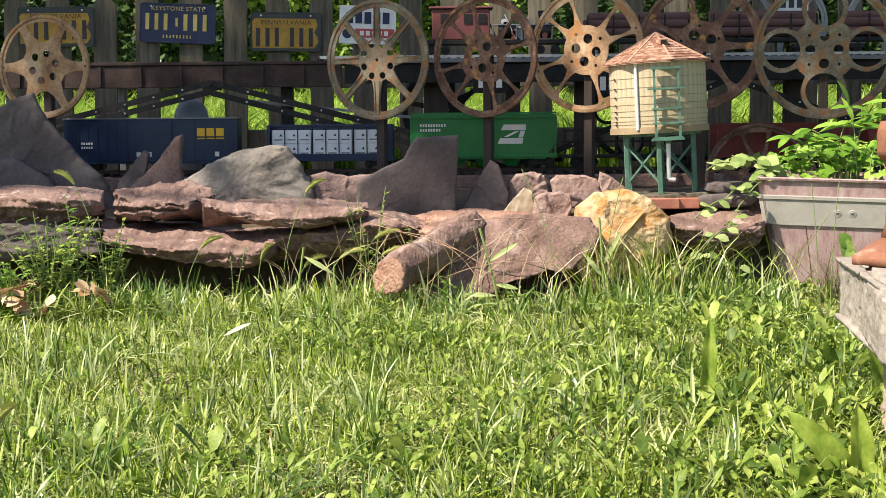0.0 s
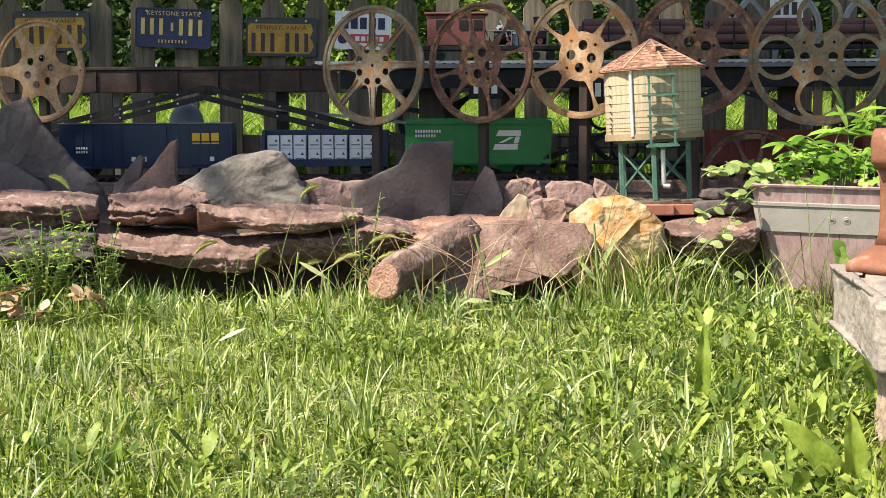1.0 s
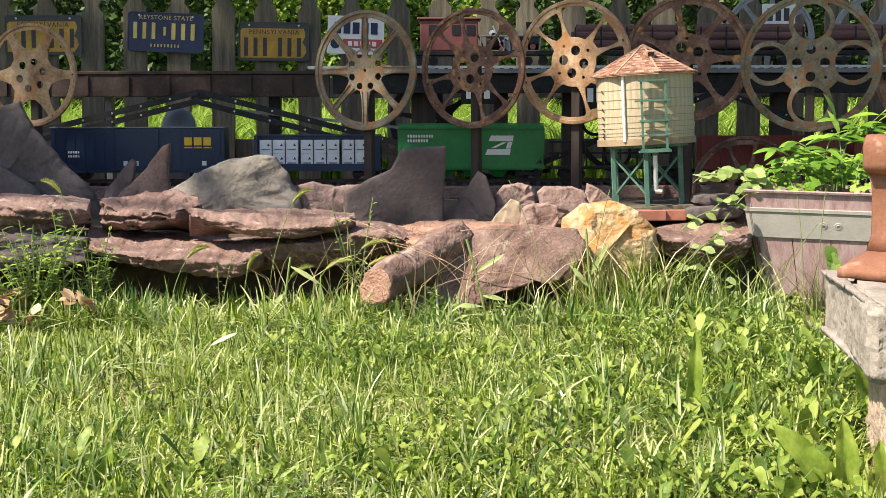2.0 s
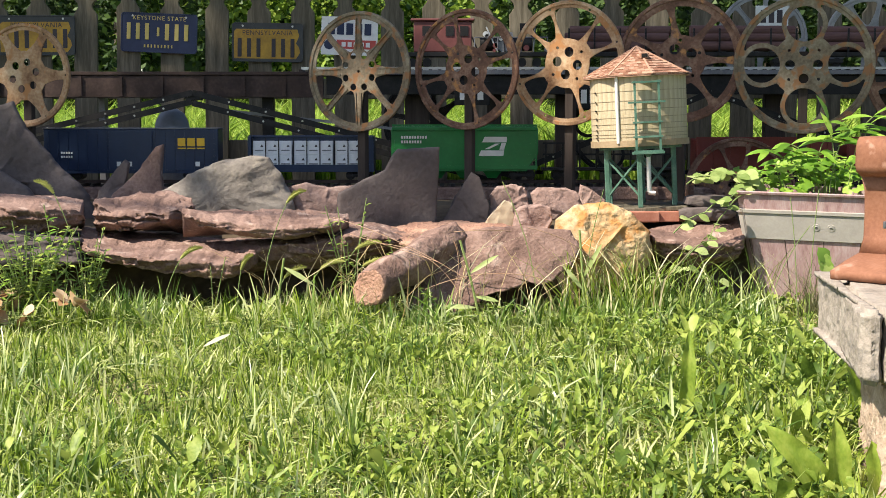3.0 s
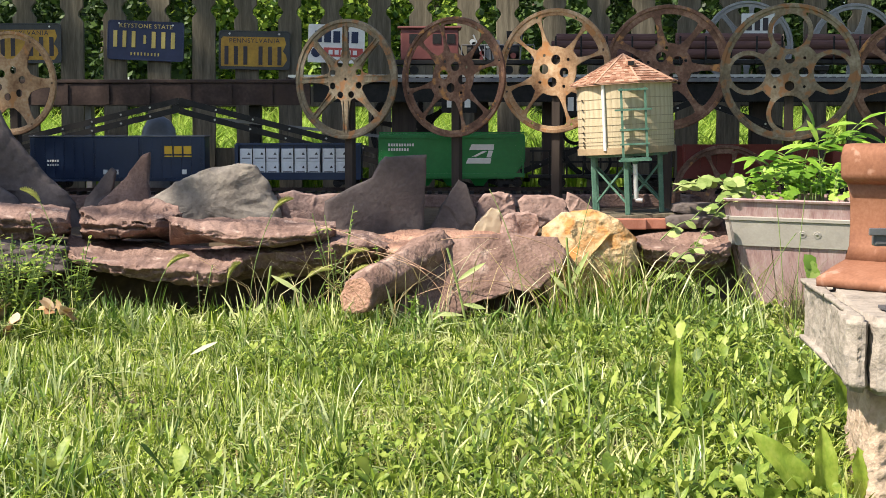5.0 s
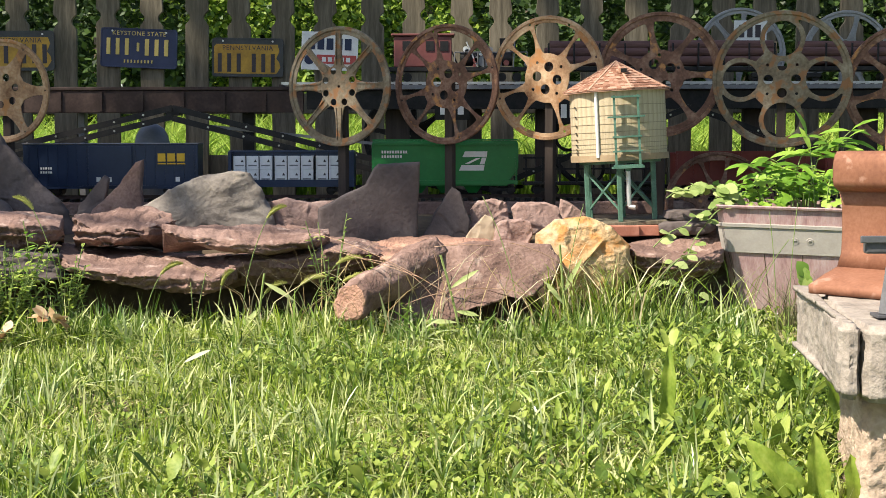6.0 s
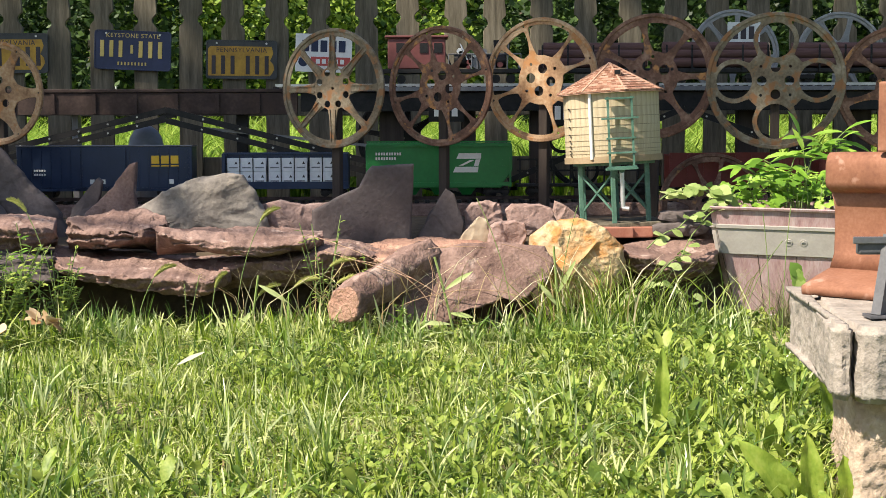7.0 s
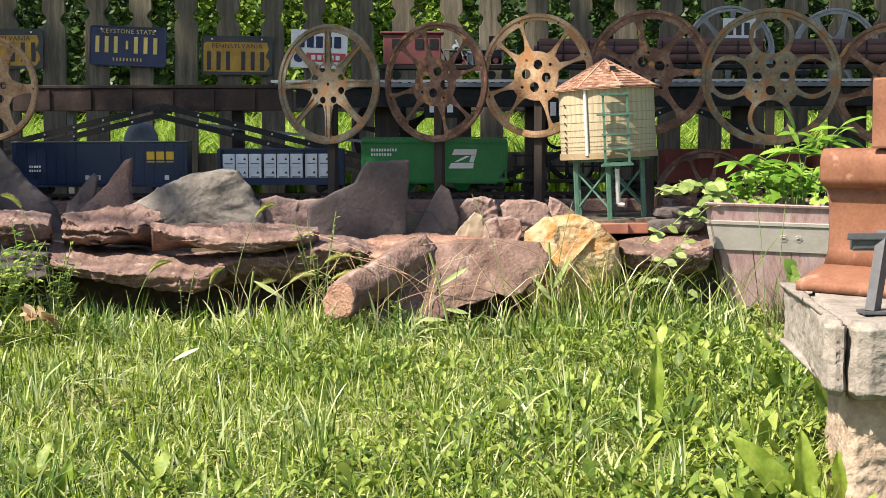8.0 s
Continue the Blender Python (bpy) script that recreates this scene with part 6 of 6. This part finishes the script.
# dead leaves
r = random.Random(21)
for i in range(14):
    V, F = [], []
    a = r.uniform(0, 6.28)
    for k in range(5):
        b = a + radians(-70 + 35 * k)
        leaf_at(V, F, Vector((0, 0, 0.01)), Vector((math.cos(b), math.sin(b) * 0.6, r.uniform(-0.1, 0.6))), Vector((0, -0.5, 1)), r.uniform(0.03, 0.048) * (1.2 - 0.15 * abs(k - 2)), 0.028, r.uniform(-0.3, 0.6))
    ob = mesh_stuff("fallen_leaf", V, F, M_deadleaf, "curled tan dead maple leaf lying in the grass", "leaf", "")
    del ob["category"]
    x, y = r.uniform(-1.12, -0.84), r.uniform(3.12, 3.30)
    ob.matrix_basis = pose(x, y, ground_z(x, y) + r.uniform(0.04, 0.09), r.uniform(-60, 10), r.uniform(-30, 30), r.uniform(0, 360))
    tagged(ob, category="leaf", group="dead leaves on the lawn", kind="")

V, F = [], []
leaf_at(V, F, Vector((0, 0, 0)), Vector((1, 0.1, 0.55)), Vector((0, -0.7, 1)), 0.062, 0.012, 0.1)
ob = mesh_stuff("straw_blade", V, F, M_straw, "bleached broad straw blade lying on the grass", "leaf", "")
ob.matrix_basis = pose(-0.475, 2.62, 0.062)


# vines and planter foliage
def vine(pts, n, size, mat, label, seed, leafiness=1.0):
    top = thing("vine", pose(*pts[0]), label, "vine", "vines by the planter")
    r = random.Random(seed)
    base = Vector(pts[0])
    pts = [Vector(p) - base for p in pts]
    fine = []
    for a, b in zip(pts, pts[1:]):
        fine += [a.lerp(b, i / 5) + Vector((0, 0, 0.01 * math.sin(math.pi * i / 5))) for i in range(5)]
    fine.append(pts[-1])
    part("stem", stalk(B(), fine, 0.0019), M_stem, top)
    V, F = [], []
    for i in range(n):
        u = r.uniform(0, len(fine) - 1.01)
        p = fine[int(u)].lerp(fine[int(u) + 1], u % 1)
        a = r.uniform(0, 2 * math.pi)
        q = p + Vector((0.006 * math.cos(a), 0.006 * math.sin(a), r.uniform(0, 0.004)))
        s = size * r.uniform(0.6, 1.15)
        leaf_at(V, F, q, Vector((math.cos(a), math.sin(a) - 0.3, r.uniform(-0.6, 0.3))), Vector((r.uniform(-0.3, 0.3), -0.8, 1)), s, s * 0.85, 0.2, 0.1)
    mesh_stuff("leaves", V, F, mat, "", "", parent=top)


vine([(0.83, 3.66, 0.325), (0.76, 3.60, 0.31), (0.68, 3.55, 0.27), (0.59, 3.5, 0.22)], 16, 0.034, M_pale, "vine with heart-shaped leaves trailing from the planter", 1)
vine([(0.86, 3.72, 0.335), (0.80, 3.70, 0.355), (0.72, 3.70, 0.36), (0.65, 3.66, 0.34)], 24, 0.042, M_pale, "pale green vine reaching out beside the tower", 2)
vine([(0.80, 3.62, 0.315), (0.74, 3.58, 0.27), (0.68, 3.5, 0.2), (0.60, 3.42, 0.15)], 13, 0.032, M_pale, "thin vine hanging down over the slab", 3)
vine([(0.72, 3.46, 0.02), (0.69, 3.43, 0.10), (0.58, 3.40, 0.14)], 11, 0.036, M_pale, "low vine with round leaves by the stones", 4)
vine([(0.84, 3.72, 0.34), (0.76, 3.74, 0.37), (0.70, 3.76, 0.35)], 20, 0.042, M_pale, "dense pale vine tangle beside the planter", 5)
vine([(0.55, 3.40, 0.0), (0.56, 3.38, 0.08), (0.52, 3.36, 0.12)], 6, 0.045, M_pale, "small vine with rounded leaves before the boulder", 6)

foliage = thing("planter_foliage", pose(1.06, 3.78, 0.29), "bright green lobed columbine leaves filling the planter", "plant")
r = random.Random(33)


def lobed_leaf(V, F, c, up, size, turn):
    """A scalloped round leaf made of three blunt lobes."""
    n = up.normalized()
    a = n.orthogonal().normalized()
    a.rotate(Matrix.Rotation(turn, 3, n))
    b = n.cross(a)
    k = len(V)
    V.append(tuple(c))
    steps = 18
    for i in range(steps + 1):
        t = radians(-125 + 250 * i / steps)
        rad = size * (0.72 + 0.28 * abs(math.cos(1.5 * t * 180 / 125 * 1.2)) + 0.05 * math.sin(11 * t))
        V.append(tuple(c + a * (rad * math.cos(t)) + b * (rad * math.sin(t)) + n * (0.12 * size * math.cos(3 * t) - 0.15 * rad * rad / size)))
    F.extend((k, k + 1 + i, k + 2 + i) for i in range(steps))


V, F = [], []
for i in range(105):
    c = Vector((r.uniform(-0.21, 0.24), r.uniform(-0.18, 0.17), r.uniform(0.03, 0.135)))
    c.z *= 1.0 - 0.35 * abs(c.x) / 0.24
    if r.random() < 0.25:
        part("stem", stalk(B(), [Vector((c.x * 0.8, c.y * 0.8, 0)), c], 0.0012), M_stem, foliage)
    for k in range(3):
        o = Vector((0.02 * math.cos(2.1 * k + i), 0.02 * math.sin(2.1 * k + i), r.uniform(-0.004, 0.006)))
        lobed_leaf(V, F, c + o, Vector((r.uniform(-0.5, 0.3), r.uniform(-0.9, 0.1), 1)), r.uniform(0.015, 0.025), 2.1 * k + i)
mesh_stuff("lobed_leaves", V, F, M_bright, "", "", parent=foliage)
V, F = [], []
for sx, hh, dx in ((-0.04, 0.16, -0.08), (-0.02, 0.20, 0.06), (0.03, 0.235, 0.07), (-0.06, 0.17, 0.03), (0.06, 0.21, 0.03), (0.0, 0.22, -0.02), (-0.08, 0.14, -0.10)):
    pts = [Vector((sx + dx * (i / 6) ** 1.5, -0.10 + 0.02 * i / 6, hh * math.sin(1.4 * i / 6))) for i in range(7)]
    part("tall_stem", stalk(B(), pts, 0.0014), M_stem, foliage)
    for i in (4, 6):
        for k in (-1, 0, 1):
            leaf_at(V, F, pts[i], Vector((k * 1.0 + dx * 4, r.uniform(-0.6, 0.2), r.uniform(-0.1, 0.4))), Vector((0, -0.6, 1)), r.uniform(0.05, 0.085), 0.020, 0.35, 0.25)
mesh_stuff("pointed_leaves", V, F, M_bright, "", "", parent=foliage)
V, F = [], []
for i in range(5):
    a = radians(60 + 25 * i)
    leaf_at(V, F, Vector((0, 0, 0.02 + 0.012 * i)), Vector((0.5 * math.cos(a), -0.2, 0.8)), Vector((0, -1, 0.5)), 0.035, 0.03, 0.2)
pl = mesh_stuff("round_leaf_plant", V, F, M_vine, "small round-leaved plant beside the concrete block", "plant", "")
pl.matrix_basis = pose(0.742, 2.62, 0.16)
part("stem", rod(B(), (0, 0, -0.16), (0, 0, 0.08), 0.002, seg=6), M_stem, pl)

# ---------- beyond the fence ----------
rnd = random.Random(77)
spots = []
for _ in range(34000):
    y = 5.7 + 6.5 * rnd.random() ** 1.5
    x = rnd.uniform(-0.42 * y - 0.3, 0.42 * y + 0.3)
    spots.append((x, y, ground_z(x, y)))
V, F = blades(rnd, spots, 0.12, 0.38, 0.0055, 0.9)
mesh_stuff("meadow_grass", V, F, M_meadow, "tall sunlit meadow grass beyond the fence", "grass")


def leaf_cloud(rnd, n, centre, radii, size, keep=None):
    V, F = [], []
    c = Vector(centre)
    clumps = []
    while len(clumps) < 60:
        p = Vector((rnd.uniform(-1, 1), rnd.uniform(-1, 1), rnd.uniform(-1, 1)))
        if 0.25 < p.length < 1:
            clumps.append(p)
    made = 0
    while made < n:
        p = rnd.choice(clumps) + Vector((rnd.gauss(0, 0.11), rnd.gauss(0, 0.11), rnd.gauss(0, 0.11)))
        q = c + Vector((p.x * radii[0], p.y * radii[1], p.z * radii[2]))
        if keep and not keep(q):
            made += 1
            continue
        made += 1
        w = Vector((rnd.uniform(-1, 1), rnd.uniform(-1, 1), rnd.uniform(-0.8, 0.4))).normalized()
        s = w.orthogonal().normalized()
        s.rotate(Matrix.Rotation(rnd.uniform(0, 3.14), 3, w))
        L = size * rnd.uniform(0.6, 1.2)
        k = len(V)
        for o in (w * 0, w * L * 0.5 + s * L * 0.32, w * L, w * L * 0.5 - s * L * 0.32):
            V.append(tuple(q + o))
        F.append((k, k + 1, k + 2, k + 3))
    return V, F


def tree(x, y, h, r, n, size, seed, label, crown=None, radii=None, keep=None, trunk=0.14, mat=M_foliage):
    z = ground_z(x, y)
    top = thing("tree", pose(x, y, z - 0.05), label, "tree", "garden trees")
    rnd = random.Random(seed)
    part("trunk", rod(B(), (0, 0, 0), (rnd.uniform(-0.2, 0.2), 0, h * 0.75), trunk, trunk * 0.4, 12), M_bark, top)
    crown = crown or (0, 0, h * 0.62)
    radii = radii or (r, r, h * 0.36)
    for i in range(7):
        a = rnd.uniform(0, 6.28)
        t = Vector(crown) + Vector((radii[0] * 0.7 * math.cos(a), radii[1] * 0.7 * math.sin(a), radii[2] * rnd.uniform(-0.4, 0.5)))
        part("limb", rod(B(), (0, 0, h * rnd.uniform(0.3, 0.6)), t, trunk * 0.35, trunk * 0.08, 8), M_bark, top)
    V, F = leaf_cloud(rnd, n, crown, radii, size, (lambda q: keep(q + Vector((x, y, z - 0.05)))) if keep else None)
    mesh_stuff("crown", V, F, mat, "", "", parent=top)


# outer trees take the leaf tone that has shade in its colour
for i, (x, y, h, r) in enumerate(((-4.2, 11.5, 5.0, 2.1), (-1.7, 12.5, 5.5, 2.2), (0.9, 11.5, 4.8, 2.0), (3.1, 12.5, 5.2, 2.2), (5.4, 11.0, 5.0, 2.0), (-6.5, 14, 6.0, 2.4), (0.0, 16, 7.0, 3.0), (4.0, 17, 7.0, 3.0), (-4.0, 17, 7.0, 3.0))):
    tree(x, y, h, r, 12500, 0.095, 40 + i, "leafy tree beyond the fence, shade put into its green" if x < -2 or x > 0.5 else "leafy tree beyond the fence, sun put into its green", crown=(0, 0, h * 0.5), radii=(r, r * 0.8, h * 0.48), mat=M_shadefoliage if x < -2 or x > 0.5 else M_foliage)
rnd = random.Random(9)
# shrubs split by leaf tone, lit ones left of the middle
for name, mat, label, these in (("dark_shrubs", M_shadefoliage, "green shrubs beyond the fence, shade put into their colour", (0, 1, 2, 5, 6, 7, 8)), ("sunlit_shrubs", M_foliage, "bright green shrubs beyond the fence, sun put into their colour", (3, 4))):
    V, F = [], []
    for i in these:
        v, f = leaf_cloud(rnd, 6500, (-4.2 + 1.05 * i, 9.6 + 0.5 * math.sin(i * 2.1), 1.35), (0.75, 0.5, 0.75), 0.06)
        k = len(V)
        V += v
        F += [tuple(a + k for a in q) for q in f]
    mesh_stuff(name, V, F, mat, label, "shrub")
V, F = [], []
for i in range(11):
    v, f = leaf_cloud(rnd, 2600, (-15 + 3 * i, 24 + 1.5 * math.sin(i * 1.7), 4.6), (2.6, 1.6, 4.4), 0.62)
    k = len(V)
    V += v
    F += [tuple(a + k for a in q) for q in f]
mesh_stuff("far_woods", V, F, M_shadefoliage, "dense green woods beyond the garden", "woods")

# an unseen tree, added out of view to shade the fence and the reels
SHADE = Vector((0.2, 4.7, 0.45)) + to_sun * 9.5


def keep_shade_leaf(q):
    """Keeps a leaf only where its shade is wanted along the sun."""
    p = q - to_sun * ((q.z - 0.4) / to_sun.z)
    # gaps set so that sun reaches the tower, reels, deck and pickets
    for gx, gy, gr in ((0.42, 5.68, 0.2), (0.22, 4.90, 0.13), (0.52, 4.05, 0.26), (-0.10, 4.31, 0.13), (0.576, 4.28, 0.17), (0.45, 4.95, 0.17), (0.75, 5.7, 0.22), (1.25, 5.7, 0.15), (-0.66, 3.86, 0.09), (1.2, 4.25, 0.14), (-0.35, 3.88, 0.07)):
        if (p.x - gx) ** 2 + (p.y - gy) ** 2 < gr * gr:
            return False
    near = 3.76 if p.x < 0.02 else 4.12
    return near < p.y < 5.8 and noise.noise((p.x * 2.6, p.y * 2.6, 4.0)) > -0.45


tree(SHADE.x - 1.6, SHADE.y + 0.2, SHADE.z + 1.0, 2.6, 26000, 0.14, 91, "unseen tall leafy tree added to shade the fence", crown=(1.6, -0.2, SHADE.z), radii=(3.4, 1.5, 1.0), keep=keep_shade_leaf)
